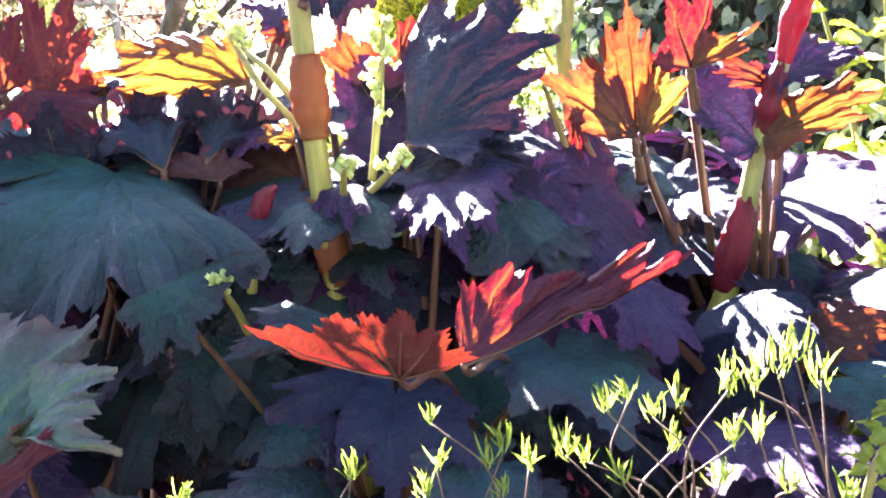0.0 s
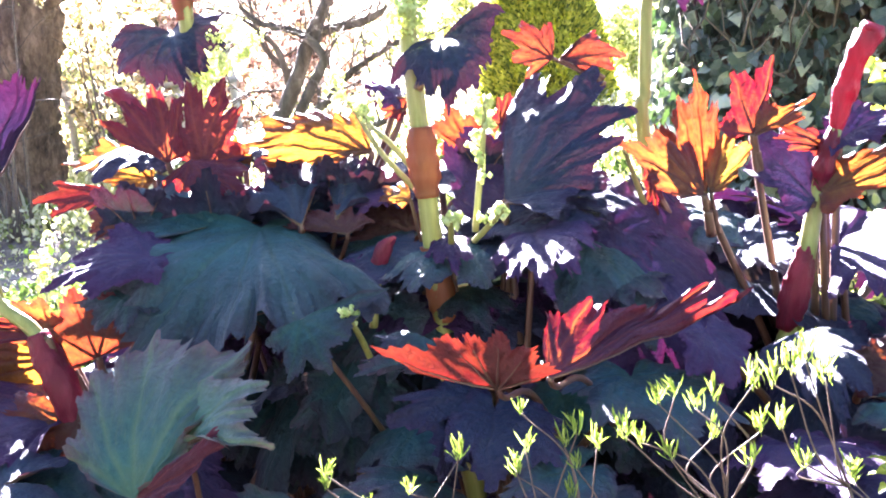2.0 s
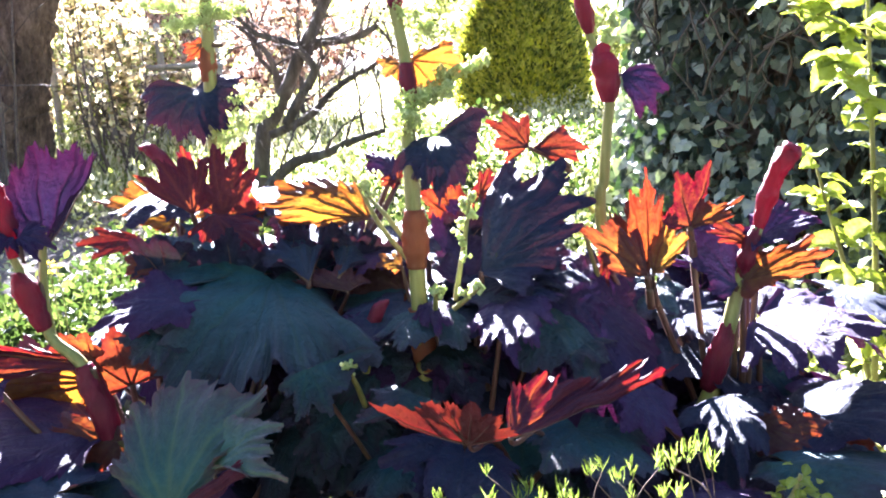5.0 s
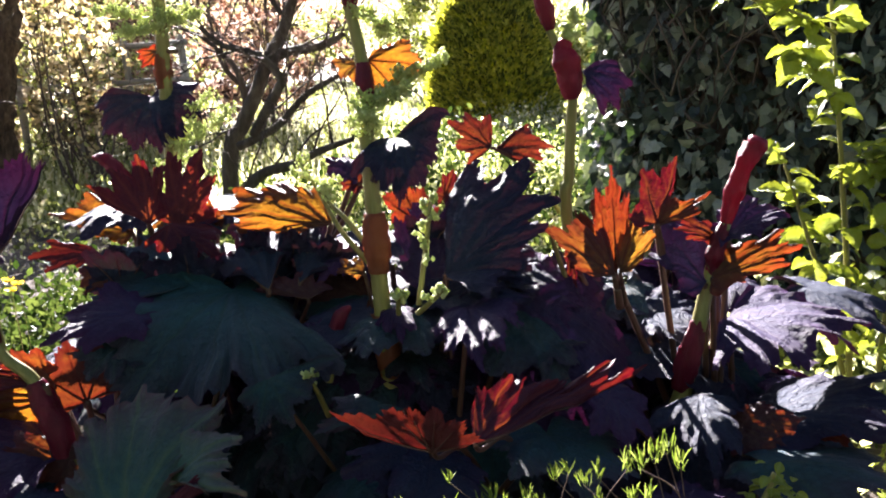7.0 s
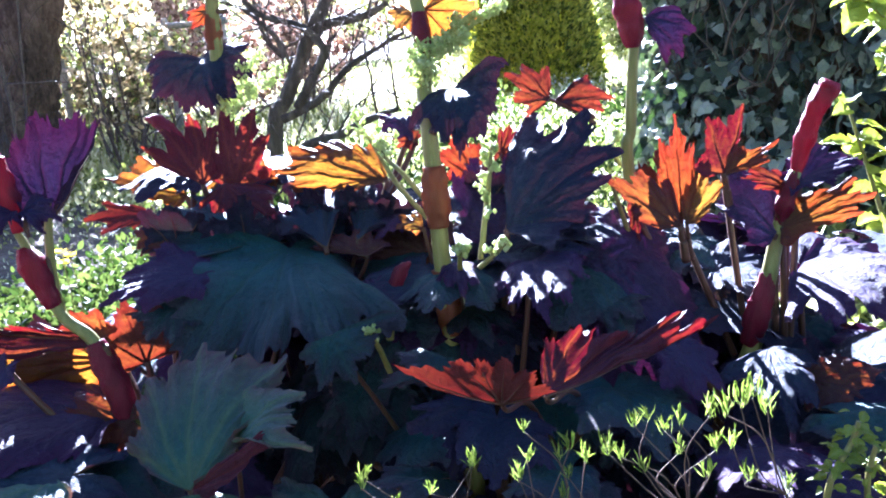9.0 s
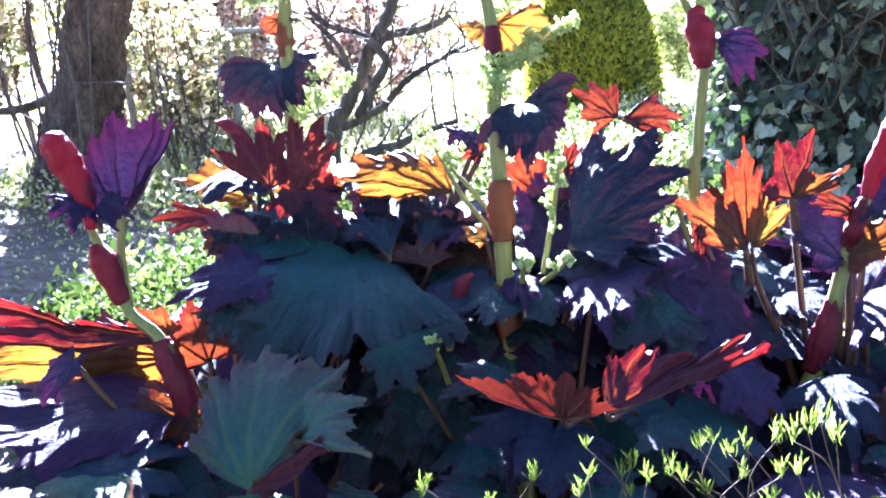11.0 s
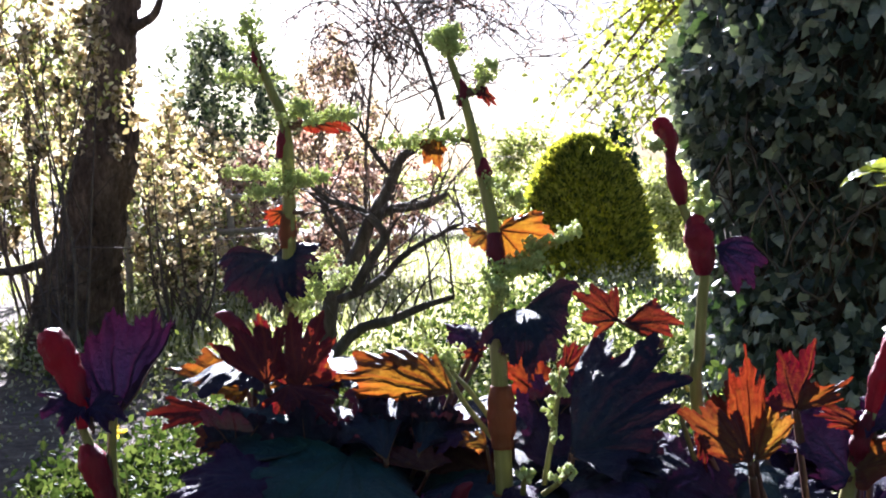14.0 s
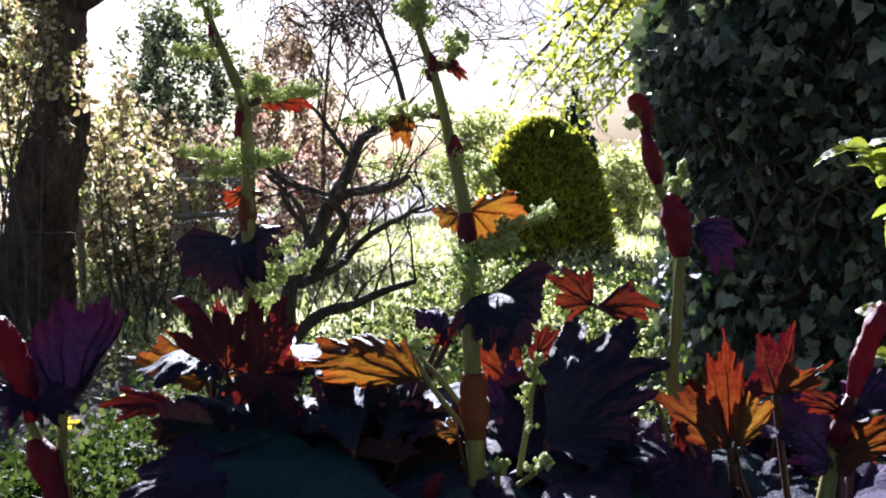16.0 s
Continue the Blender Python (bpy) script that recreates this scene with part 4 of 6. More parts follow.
leaf(west, SLATE, (-0.857, 1.300, 0.558), (-1.151, 1.240, 0.551), (-0.893, 1.180, 0.507), (-1.003, 1.400, 0.580), 63, 0.05, 0.07, 0.4)
blade(west, TEAL, (-0.767, 1.280, 0.501), [(-0.688, 1.060, 0.500), (-0.818, 1.040, 0.499), (-0.990, 1.140, 0.514), (-1.035, 1.320, 0.513), (-0.904, 1.400, 0.504)], 115, arch=0.08, cut=0.3, ruffle=0.08)
blade(west, GREEN, (-0.895, 1.300, 0.555), [(-0.817, 1.220, 0.530), (-0.905, 1.180, 0.521), (-1.046, 1.260, 0.546), (-1.002, 1.360, 0.566)], 116, arch=0.08, cut=0.25, ruffle=0.06, thick=0.004)
# low dark leaves under the canopy
leaf(centre, SLATE, (-0.111, 1.420, 0.631), (-0.193, 1.250, 0.674), (-0.164, 1.400, 0.666), (-0.119, 1.220, 0.585), 64, 0.10, 0.06, 0.55)
leaf(centre, SLATE, (-0.065, 1.400, 0.613), (-0.045, 1.200, 0.579), (-0.133, 1.220, 0.629), (0.057, 1.250, 0.604), 65, 0.10, 0.06, 0.55)
leaf(centre, TEAL, (0.144, 1.550, 0.605), (0.206, 1.350, 0.577), (0.069, 1.360, 0.625), (0.310, 1.550, 0.579), 66, 0.08, 0.05, 0.35)
leaf(centre, TEAL, (0.065, 1.320, 0.552), (-0.038, 1.150, 0.594), (0.001, 1.300, 0.611), (0.070, 1.150, 0.569), 67, 0.08, 0.05, 0.4)
leaf(centre, TEAL, (-0.159, 1.300, 0.542), (-0.256, 1.180, 0.606), (-0.218, 1.300, 0.583), (-0.185, 1.120, 0.590), 68, 0.08, 0.05, 0.4)
leaf(centre, TEAL, (-0.292, 1.300, 0.447), (-0.271, 1.260, 0.346), (-0.430, 1.260, 0.422), (-0.126, 1.280, 0.414), 69, 0.08, 0.05, 0.4)
blade(west, GREEN, (-0.538, 1.220, 0.559), [(-0.652, 1.130, 0.549), (-0.670, 1.090, 0.528), (-0.550, 1.060, 0.526), (-0.488, 1.080, 0.533), (-0.417, 1.140, 0.538)], 70, arch=0.10, cut=0.32, ruffle=0.06)
leaf(west, TEAL, (-0.825, 1.400, 0.541), (-0.901, 1.250, 0.482), (-0.972, 1.420, 0.534), (-0.694, 1.200, 0.485), 71, 0.08, 0.06, 0.45)
leaf(east, PURPLE, (0.376, 1.450, 0.520), (0.417, 1.200, 0.573), (0.493, 1.400, 0.539), (0.297, 1.200, 0.579), 72, 0.08, 0.06, 0.4)
leaf(centre, TEAL, (-0.163, 1.720, 0.735), (-0.029, 1.600, 0.718), (-0.111, 1.750, 0.751), (-0.086, 1.520, 0.705), 73, 0.08, 0.06, 0.5)
leaf(centre, TEAL, (0.112, 1.760, 0.734), (0.211, 1.650, 0.723), (0.186, 1.800, 0.747), (0.127, 1.600, 0.726), 74, 0.06, 0.05, 0.4)
leaf(centre, SLATE, (0.237, 2.000, 0.777), (0.215, 1.850, 0.713), (0.183, 1.950, 0.751), (0.291, 1.950, 0.754), 75, 0.05, 0.05, 0.35)
leaf(rear_west, SLATE, (-0.377, 1.950, 0.880), (-0.508, 2.100, 0.939), (-0.472, 1.950, 0.867), (-0.397, 2.100, 0.942), 76, 0.05, 0.06, 0.5)
leaf(rear_west, TEAL, (-0.269, 1.800, 0.748), (-0.324, 1.720, 0.754), (-0.295, 1.850, 0.786), (-0.260, 1.660, 0.722), 77, 0.06, 0.05, 0.4)

# dark leaves hanging in the shade under the canopy
leaf(centre, TEAL, (-0.353, 1.620, 0.613), (-0.400, 1.520, 0.504), (-0.304, 1.600, 0.544), (-0.438, 1.520, 0.587), 301, 0.05, 0.05, 0.4)
leaf(centre, TEAL, (-0.488, 1.700, 0.499), (-0.518, 1.600, 0.390), (-0.412, 1.660, 0.413), (-0.580, 1.620, 0.452), 302, 0.05, 0.05, 0.4)
leaf(centre, SLATE, (-0.303, 1.660, 0.527), (-0.328, 1.560, 0.423), (-0.230, 1.620, 0.465), (-0.389, 1.580, 0.473), 303, 0.05, 0.05, 0.4)
leaf(centre, TEAL, (-0.354, 1.640, 0.599), (-0.364, 1.540, 0.442), (-0.253, 1.600, 0.531), (-0.466, 1.540, 0.525), 304, 0.05, 0.05, 0.4)
leaf(centre, SLATE, (-0.247, 1.700, 0.541), (-0.186, 1.580, 0.393), (-0.084, 1.620, 0.478), (-0.306, 1.600, 0.441), 305, 0.05, 0.05, 0.4)
leaf(centre, TEAL, (0.015, 1.720, 0.514), (0.030, 1.600, 0.393), (0.164, 1.640, 0.478), (-0.093, 1.600, 0.462), 306, 0.05, 0.05, 0.4)
leaf(west, TEAL, (-0.530, 1.720, 0.552), (-0.579, 1.660, 0.362), (-0.429, 1.700, 0.430), (-0.613, 1.640, 0.490), 307, 0.05, 0.05, 0.4)
leaf(east, SLATE, (0.225, 1.800, 0.539), (0.210, 1.700, 0.377), (0.349, 1.760, 0.457), (0.108, 1.700, 0.475), 308, 0.05, 0.05, 0.4)
leaf(west, TEAL, (-0.659, 1.720, 0.560), (-0.698, 1.620, 0.427), (-0.562, 1.680, 0.471), (-0.752, 1.620, 0.529), 309, 0.05, 0.05, 0.4)

leaf(west, TEAL, (-0.364, 1.340, 0.472), (-0.379, 1.290, 0.311), (-0.585, 1.300, 0.435), (-0.157, 1.320, 0.432), 310, 0.06, 0.05, 0.3)
leaf(east, PURPLE, (0.446, 1.420, 0.497), (0.500, 1.180, 0.450), (0.322, 1.240, 0.467), (0.640, 1.360, 0.481), 311, 0.06, 0.05, 0.3)
leaf(centre, SLATE, (0.068, 1.380, 0.452), (0.064, 1.330, 0.322), (-0.074, 1.340, 0.416), (0.226, 1.360, 0.396), 312, 0.06, 0.05, 0.35)
leaf(centre, TEAL, (-0.232, 1.740, 0.724), (-0.264, 1.560, 0.631), (-0.140, 1.660, 0.658), (-0.348, 1.640, 0.686), 313, 0.06, 0.05, 0.35)
leaf(centre, SLATE, (-0.126, 1.760, 0.719), (-0.065, 1.600, 0.632), (0.020, 1.700, 0.683), (-0.186, 1.660, 0.670), 314, 0.06, 0.05, 0.35)
leaf(centre, PURPLE, (-0.206, 1.820, 0.758), (-0.263, 1.700, 0.705), (-0.150, 1.760, 0.712), (-0.325, 1.780, 0.757), 315, 0.06, 0.05, 0.35)

# lower and inner leaves that close the canopy
def fill_leaves(plant, count, seed, mats, reach, low, high, push=(0.0, 0.0), sizes=(0.13, 0.22)):
    rng = np.random.default_rng(seed)
    c = np.array(plant.matrix_world.translation)
    for i in range(count):
        a = rng.uniform(0, 2 * math.pi)
        way = np.array((math.cos(a), math.sin(a) * 0.8, 0))
        r = rng.uniform(*reach)
        b = c + way * r + np.array((*push, rng.uniform(low, high)))
        b[1] = max(b[1], 1.22)
        size = rng.uniform(*sizes)
        side = np.array((-way[1], way[0], 0)) * size * 0.8
        tip = b + way * size + np.array((0, 0, -size * rng.uniform(0.1, 0.9)))
        leaf(plant, mats[i % len(mats)], b, tip, b - side + way * 0.03 - (0, 0, size * rng.uniform(0, 0.5)), b + side + way * 0.03 - (0, 0, size * rng.uniform(0, 0.5)), seed * 50 + i, 0.1, 0.06, 0.45, rings=9, fine=14)


fill_leaves(centre, 16, 206, (SLATE, PURPLE, TEAL), (0.05, 0.45), 0.62, 0.84, (0.05, 0.22), (0.2, 0.3))
fill_leaves(west, 8, 207, (SLATE, PURPLE, TEAL), (0.05, 0.35), 0.55, 0.78, (0.1, 0.25), (0.18, 0.26))
fill_leaves(rear_west, 14, 209, (SLATE, PURPLE, TEAL, BROWN), (0.05, 0.45), 0.55, 0.80, (0.12, -0.02), (0.16, 0.24))
fill_leaves(rear_east, 14, 210, (SLATE, PURPLE, SLATE, BROWN), (0.05, 0.40), 0.52, 0.76, (-0.05, 0.02), (0.16, 0.24))
# rear rows are mostly added to keep sun off the low front leaves
fill_leaves(rear_west, 12, 214, (SLATE, TEAL), (0.05, 0.5), 0.15, 0.45, (0.1, 0.1), (0.2, 0.28))
fill_leaves(rear_east, 12, 215, (SLATE, TEAL), (0.05, 0.55), 0.15, 0.45, (0.0, 0.1), (0.2, 0.28))
fill_leaves(centre, 10, 216, (SLATE, TEAL), (0.05, 0.4), 0.15, 0.45, (0.0, 0.5), (0.2, 0.28))
fill_leaves(centre, 14, 217, (SLATE, PURPLE), (0.05, 0.45), 0.55, 0.82, (-0.05, 0.5), (0.18, 0.26))
fill_leaves(rear_east, 8, 218, (SLATE, PURPLE), (0.05, 0.35), 0.5, 0.75, (0.25, 0.1), (0.18, 0.26))
fill_leaves(centre, 12, 219, (SLATE, TEAL), (0.05, 0.30), 0.66, 0.82, (0.0, 0.40), (0.18, 0.25))
fill_leaves(west, 9, 211, (TEAL, SLATE), (0.1, 0.5), 0.14, 0.34, (-0.1, -0.25), (0.18, 0.26))
fill_leaves(east, 9, 212, (SLATE, PURPLE), (0.1, 0.5), 0.14, 0.34, (0.2, -0.45), (0.18, 0.26))
fill_leaves(centre, 9, 213, (TEAL, SLATE), (0.1, 0.5), 0.14, 0.34, (0.1, -0.4), (0.18, 0.26))
fill_leaves(centre, 20, 201, (TEAL, SLATE, PURPLE), (0.05, 0.42), 0.30, 0.60)
fill_leaves(west, 14, 202, (TEAL, PURPLE, SLATE), (0.05, 0.36), 0.25, 0.55)
fill_leaves(east, 16, 203, (SLATE, PURPLE, TEAL), (0.05, 0.36), 0.30, 0.60)
fill_leaves(rear_west, 14, 204, (SLATE, TEAL, PURPLE), (0.05, 0.40), 0.40, 0.78)
fill_leaves(rear_east, 14, 205, (SLATE, PURPLE, TEAL), (0.05, 0.36), 0.40, 0.78)

# flags on the flower stalks
blade(rear_west, SLATE, (-0.877, 2.250, 1.263), [(-1.041, 2.260, 1.258), (-0.994, 2.190, 1.178), (-0.901, 2.160, 1.139), (-0.819, 2.140, 1.132), (-0.762, 2.150, 1.169), (-0.728, 2.190, 1.213), (-0.752, 2.260, 1.291)], 80, arch=0.16, cut=0.22, ruffle=0.05, root=(-0.826, 2.220, 1.151), thick=0.005, label="dark hanging leaf on a flower stalk")
blade(centre, SLATE, (-0.145, 1.730, 1.179), [(-0.223, 1.640, 1.124), (-0.152, 1.600, 1.094), (-0.123, 1.590, 1.065), (-0.079, 1.630, 1.095), (-0.056, 1.700, 1.136), (-0.039, 1.790, 1.213)], 81, arch=0.2, cut=0.16, ruffle=0.06, root=(-0.183, 1.660, 1.101), thick=0.005, label="dark blue drooping leaf on the flower stalk")
blade(rear_east, BROWN, (0.029, 1.980, 1.122), [(-0.022, 1.950, 1.085), (-0.046, 1.960, 1.128), (-0.069, 2.000, 1.177), (-0.029, 2.020, 1.201), (0.026, 2.020, 1.186)], 82, arch=0.06, cut=0.4, ruffle=0.06, root=(0.126, 1.980, 1.070), thick=0.004)
blade(rear_east, BROWN, (0.044, 1.970, 1.120), [(0.079, 1.980, 1.140), (0.110, 2.000, 1.167), (0.169, 1.980, 1.114), (0.146, 1.950, 1.089), (0.101, 1.940, 1.087)], 83, arch=0.08, cut=0.3, ruffle=0.06, root=(0.126, 1.980, 1.058), thick=0.004)
blade(centre, GOLD, (-0.197, 1.770, 1.340), [(-0.179, 1.765, 1.273), (-0.128, 1.770, 1.262), (-0.084, 1.780, 1.321), (-0.111, 1.790, 1.376), (-0.168, 1.790, 1.368)], 84, arch=0.05, cut=0.22, ruffle=0.06, root=(-0.199, 1.730, 1.317), thick=0.003)
blade(centre, GOLD, (-0.217, 1.750, 1.334), [(-0.222, 1.730, 1.297), (-0.253, 1.750, 1.308), (-0.276, 1.780, 1.339), (-0.261, 1.800, 1.355)], 85, arch=0.05, cut=0.25, root=(-0.199, 1.730, 1.317), thick=0.003)
blade(centre, GOLD, (-0.317, 1.740, 1.534), [(-0.290, 1.720, 1.507), (-0.301, 1.710, 1.465), (-0.341, 1.720, 1.481), (-0.352, 1.740, 1.518)], 86, arch=0.08, cut=0.3, root=(-0.244, 1.740, 1.520), thick=0.003)
leaf(centre, RED, (-0.221, 1.740, 1.622), (-0.188, 1.740, 1.593), (-0.216, 1.740, 1.600), (-0.194, 1.748, 1.619), 87, 0.1, 0.1, 0.45, root=(-0.256, 1.740, 1.613))
blade(rear_east, PURPLE, (0.243, 1.980, 1.280), [(0.253, 1.950, 1.243), (0.282, 1.920, 1.185), (0.317, 1.930, 1.194), (0.346, 1.970, 1.247), (0.316, 2.000, 1.290)], 88, arch=0.12, cut=0.25, ruffle=0.06, root=(0.223, 1.970, 1.267), thick=0.004)
leaf(rear_west, ORANGE, (-0.766, 2.240, 1.611), (-0.632, 2.224, 1.596), (-0.701, 2.256, 1.630), (-0.708, 2.224, 1.585), 89, 0.1, 0.1, 0.45, root=(-0.810, 2.220, 1.597))
leaf(rear_west, ORANGE, (-0.831, 2.220, 1.380), (-0.890, 2.212, 1.367), (-0.858, 2.212, 1.395), (-0.861, 2.212, 1.344), 90, 0.1, 0.1, 0.45, root=(-0.820, 2.220, 1.379))
# purple crested leaf by the left bud
blade(west, PURPLE, (-0.941, 1.500, 0.991), [(-0.984, 1.470, 1.069), (-1.000, 1.520, 1.150), (-0.972, 1.580, 1.201), (-0.891, 1.600, 1.203), (-0.824, 1.560, 1.175), (-0.888, 1.500, 1.068)], 91, arch=-0.10, cut=0.14, ruffle=0.05, root=(-0.947, 1.490, 0.826), label="upright purple leaf with a pointed crest")
blade(west, PURPLE, (-0.977, 1.470, 1.032), [(-1.005, 1.500, 1.053), (-1.066, 1.460, 1.062), (-1.037, 1.420, 1.023), (-0.982, 1.400, 1.001), (-0.938, 1.410, 1.016)], 92, arch=0.12, cut=0.4, ruffle=0.14, root=(-0.955, 1.460, 0.991), thick=0.003)
blade(west, PURPLE, (-0.962, 1.470, 1.031), [(-0.938, 1.410, 1.013), (-0.891, 1.400, 1.006), (-0.858, 1.420, 1.020), (-0.871, 1.460, 1.046), (-0.935, 1.500, 1.055)], 93, arch=0.12, cut=0.4, ruffle=0.14, root=(-0.955, 1.460, 0.991), thick=0.003)

# stalks, sheaths and buds
main = stalk(centre, [(-0.13, 1.74, 0.0), (-0.182, 1.700, 0.491), (-0.182, 1.660, 0.682), (-0.187, 1.660, 0.897), (-0.192, 1.680, 1.112), (-0.198, 1.700, 1.185), (-0.201, 1.730, 1.329), (-0.225, 1.740, 1.465), (-0.253, 1.740, 1.602), (-0.276, 1.740, 1.676), (-0.285, 1.740, 1.716)],
             [0.020, 0.019, 0.018, 0.017, 0.016, 0.013, 0.010, 0.008, 0.005], "tall pale green jointed flower stalk")
sheath(main, [(-0.187, 1.660, 0.914), (-0.186, 1.660, 0.967), (-0.185, 1.660, 1.037)], [0.021, 0.026, 0.027, 0.022], seed=1, label="brown papery sheath")
sheath(main, [(-0.178, 1.660, 0.688), (-0.182, 1.660, 0.755), (-0.187, 1.660, 0.826)], [0.022, 0.027, 0.029, 0.024], seed=2, label="brown papery sheath")
sheath(main, [(-0.196, 1.710, 1.229), (-0.198, 1.720, 1.284), (-0.200, 1.730, 1.334)], [0.014, 0.019, 0.020, 0.016], BUD, 3, "crimson sheath")
sheath(main, [(-0.219, 1.740, 1.436), (-0.219, 1.740, 1.459), (-0.222, 1.740, 1.487)], [0.012, 0.017, 0.008], BUD, 4, "crimson sheath")
sheath(main, [(-0.262, 1.740, 1.591), (-0.254, 1.740, 1.624), (-0.274, 1.740, 1.659)], [0.008, 0.012, 0.006], BUD, 41, "crimson sheath")
for k, (a, b) in enumerate((((-0.286, 1.740, 1.688), (-0.288, 1.740, 1.744)), ((-0.256, 1.740, 1.602), (-0.185, 1.740, 1.671)), ((-0.244, 1.740, 1.520), (-0.418, 1.740, 1.518)),
                            ((-0.202, 1.720, 1.250), (-0.034, 1.760, 1.334)), ((-0.202, 1.720, 1.228), (-0.106, 1.680, 1.275)), ((-0.189, 1.700, 1.185), (-0.200, 1.640, 1.247)), ((-0.221, 1.740, 1.442), (-0.151, 1.800, 1.381)))):
    panicle(main, a, b, 100 + k, (18, 9, 12, 14, 14, 11, 11)[k], (0.05, 0.045, 0.055, 0.06, 0.06, 0.06, 0.06)[k], 0.0029)
left_stalk = stalk(rear_west, [(-0.72, 2.20, 0.0), (-0.834, 2.220, 0.823), (-0.830, 2.220, 1.033), (-0.825, 2.220, 1.240), (-0.815, 2.220, 1.459), (-0.819, 2.220, 1.605), (-0.851, 2.220, 1.693), (-0.884, 2.220, 1.782), (-0.901, 2.220, 1.841)],
                   [0.022, 0.020, 0.018, 0.017, 0.015, 0.010, 0.006], "tall pale green jointed flower stalk")
sheath(left_stalk, [(-0.832, 2.220, 1.518), (-0.826, 2.220, 1.554), (-0.819, 2.220, 1.598)], [0.016, 0.020, 0.014], BUD, 5, "crimson sheath")
sheath(left_stalk, [(-0.825, 2.220, 1.284), (-0.824, 2.220, 1.328), (-0.820, 2.220, 1.372)], [0.018, 0.023, 0.018], seed=6, label="brown papery sheath")
sheath(left_stalk, [(-0.868, 2.220, 1.737), (-0.885, 2.220, 1.767), (-0.893, 2.220, 1.797)], [0.009, 0.014, 0.008], BUD, 7, "crimson sheath")
for k, (a, b) in enumerate((((-0.903, 2.220, 1.797), (-0.910, 2.220, 1.877)), ((-0.820, 2.220, 1.605), (-0.757, 2.200, 1.651)), ((-0.816, 2.220, 1.459), (-0.973, 2.180, 1.480)), ((-0.810, 2.200, 1.438), (-0.886, 2.150, 1.420)),
                            ((-0.760, 2.200, 1.601), (-0.609, 2.200, 1.615)), ((-0.868, 2.220, 1.723), (-0.968, 2.200, 1.727)), ((-0.817, 2.220, 1.445), (-0.721, 2.200, 1.463)), ((-0.823, 2.200, 1.066), (-0.715, 2.200, 1.254)), ((-0.797, 2.200, 1.124), (-0.641, 2.150, 1.215)))):
    panicle(left_stalk, a, b, 120 + k, 14, 0.062, 0.0029)
right_stalk = stalk(rear_east, [(0.28, 2.12, 0.0), (0.198, 1.980, 0.896), (0.203, 1.970, 1.047), (0.212, 1.970, 1.170), (0.217, 1.970, 1.243), (0.187, 1.980, 1.335), (0.171, 1.980, 1.378), (0.154, 1.990, 1.464), (0.139, 1.990, 1.538)],
                    [0.016, 0.0135, 0.012, 0.011, 0.009, 0.008, 0.005], "tall green flower stalk with crimson buds")
sheath(right_stalk, [(0.216, 1.970, 1.219), (0.214, 1.970, 1.274), (0.203, 1.980, 1.328), (0.216, 1.980, 1.346)], [0.016, 0.030, 0.033, 0.024, 0.008], BUD, 8, "crimson sheath")
sheath(right_stalk, [(0.174, 1.980, 1.372), (0.164, 1.980, 1.421), (0.150, 1.990, 1.476)], [0.010, 0.020, 0.019, 0.010], BUD, 9, "crimson bud")
sheath(right_stalk, [(0.152, 1.990, 1.470), (0.148, 1.990, 1.519), (0.132, 1.990, 1.548), (0.122, 1.990, 1.532)], [0.010, 0.022, 0.020, 0.006], BUD, 10, "crimson bud")
panicle(right_stalk, (0.216, 1.980, 1.340), (0.224, 1.980, 1.413), 140, 6, 0.03, 0.004)
panicle(right_stalk, (0.148, 1.980, 1.494), (0.112, 1.950, 1.501), 141, 5, 0.03, 0.004)
bud_stalk = stalk(east, [(0.50, 1.93, 0.0), (0.407, 1.800, 0.452), (0.436, 1.800, 0.609), (0.473, 1.820, 0.754), (0.497, 1.840, 0.848), (0.530, 1.850, 0.950)], [0.022, 0.020, 0.018, 0.015, 0.012], "green stalk under a crimson bud")
sheath(bud_stalk, [(0.427, 1.800, 0.596), (0.449, 1.800, 0.685), (0.468, 1.820, 0.742)], [0.020, 0.028, 0.027, 0.017], BUD, 11, "crimson sheath")
sheath(bud_stalk, [(0.497, 1.840, 0.842), (0.510, 1.840, 0.898), (0.528, 1.850, 0.950)], [0.014, 0.022, 0.020, 0.012], BUD, 12, "crimson sheath")
sheath(bud_stalk, [(0.529, 1.850, 0.944), (0.550, 1.860, 1.014), (0.571, 1.860, 1.074), (0.594, 1.860, 1.114), (0.583, 1.860, 1.106)], [0.012, 0.022, 0.021, 0.024, 0.010], BUD, 13, "crimson swollen bud")
west_stalk = stalk(west, [(-0.68, 1.55, 0.0), (-0.800, 1.500, 0.442), (-0.808, 1.480, 0.546), (-0.829, 1.480, 0.650), (-0.874, 1.490, 0.754), (-0.926, 1.490, 0.802), (-0.944, 1.490, 0.838), (-0.973, 1.480, 0.947), (-0.990, 1.480, 0.987)],
                   [0.020, 0.018, 0.015, 0.012, 0.010, 0.008], "green stalk with crimson sheaths and a bud")
sheath(west_stalk, [(-0.816, 1.480, 0.551), (-0.833, 1.480, 0.650), (-0.858, 1.490, 0.706), (-0.872, 1.490, 0.754)], [0.022, 0.027, 0.028, 0.026, 0.018], BUD, 14, "crimson sheath")
sheath(west_stalk, [(-0.947, 1.490, 0.832), (-0.965, 1.480, 0.900), (-0.984, 1.480, 0.956)], [0.017, 0.024, 0.026, 0.014], BUD, 15, "crimson sheath")
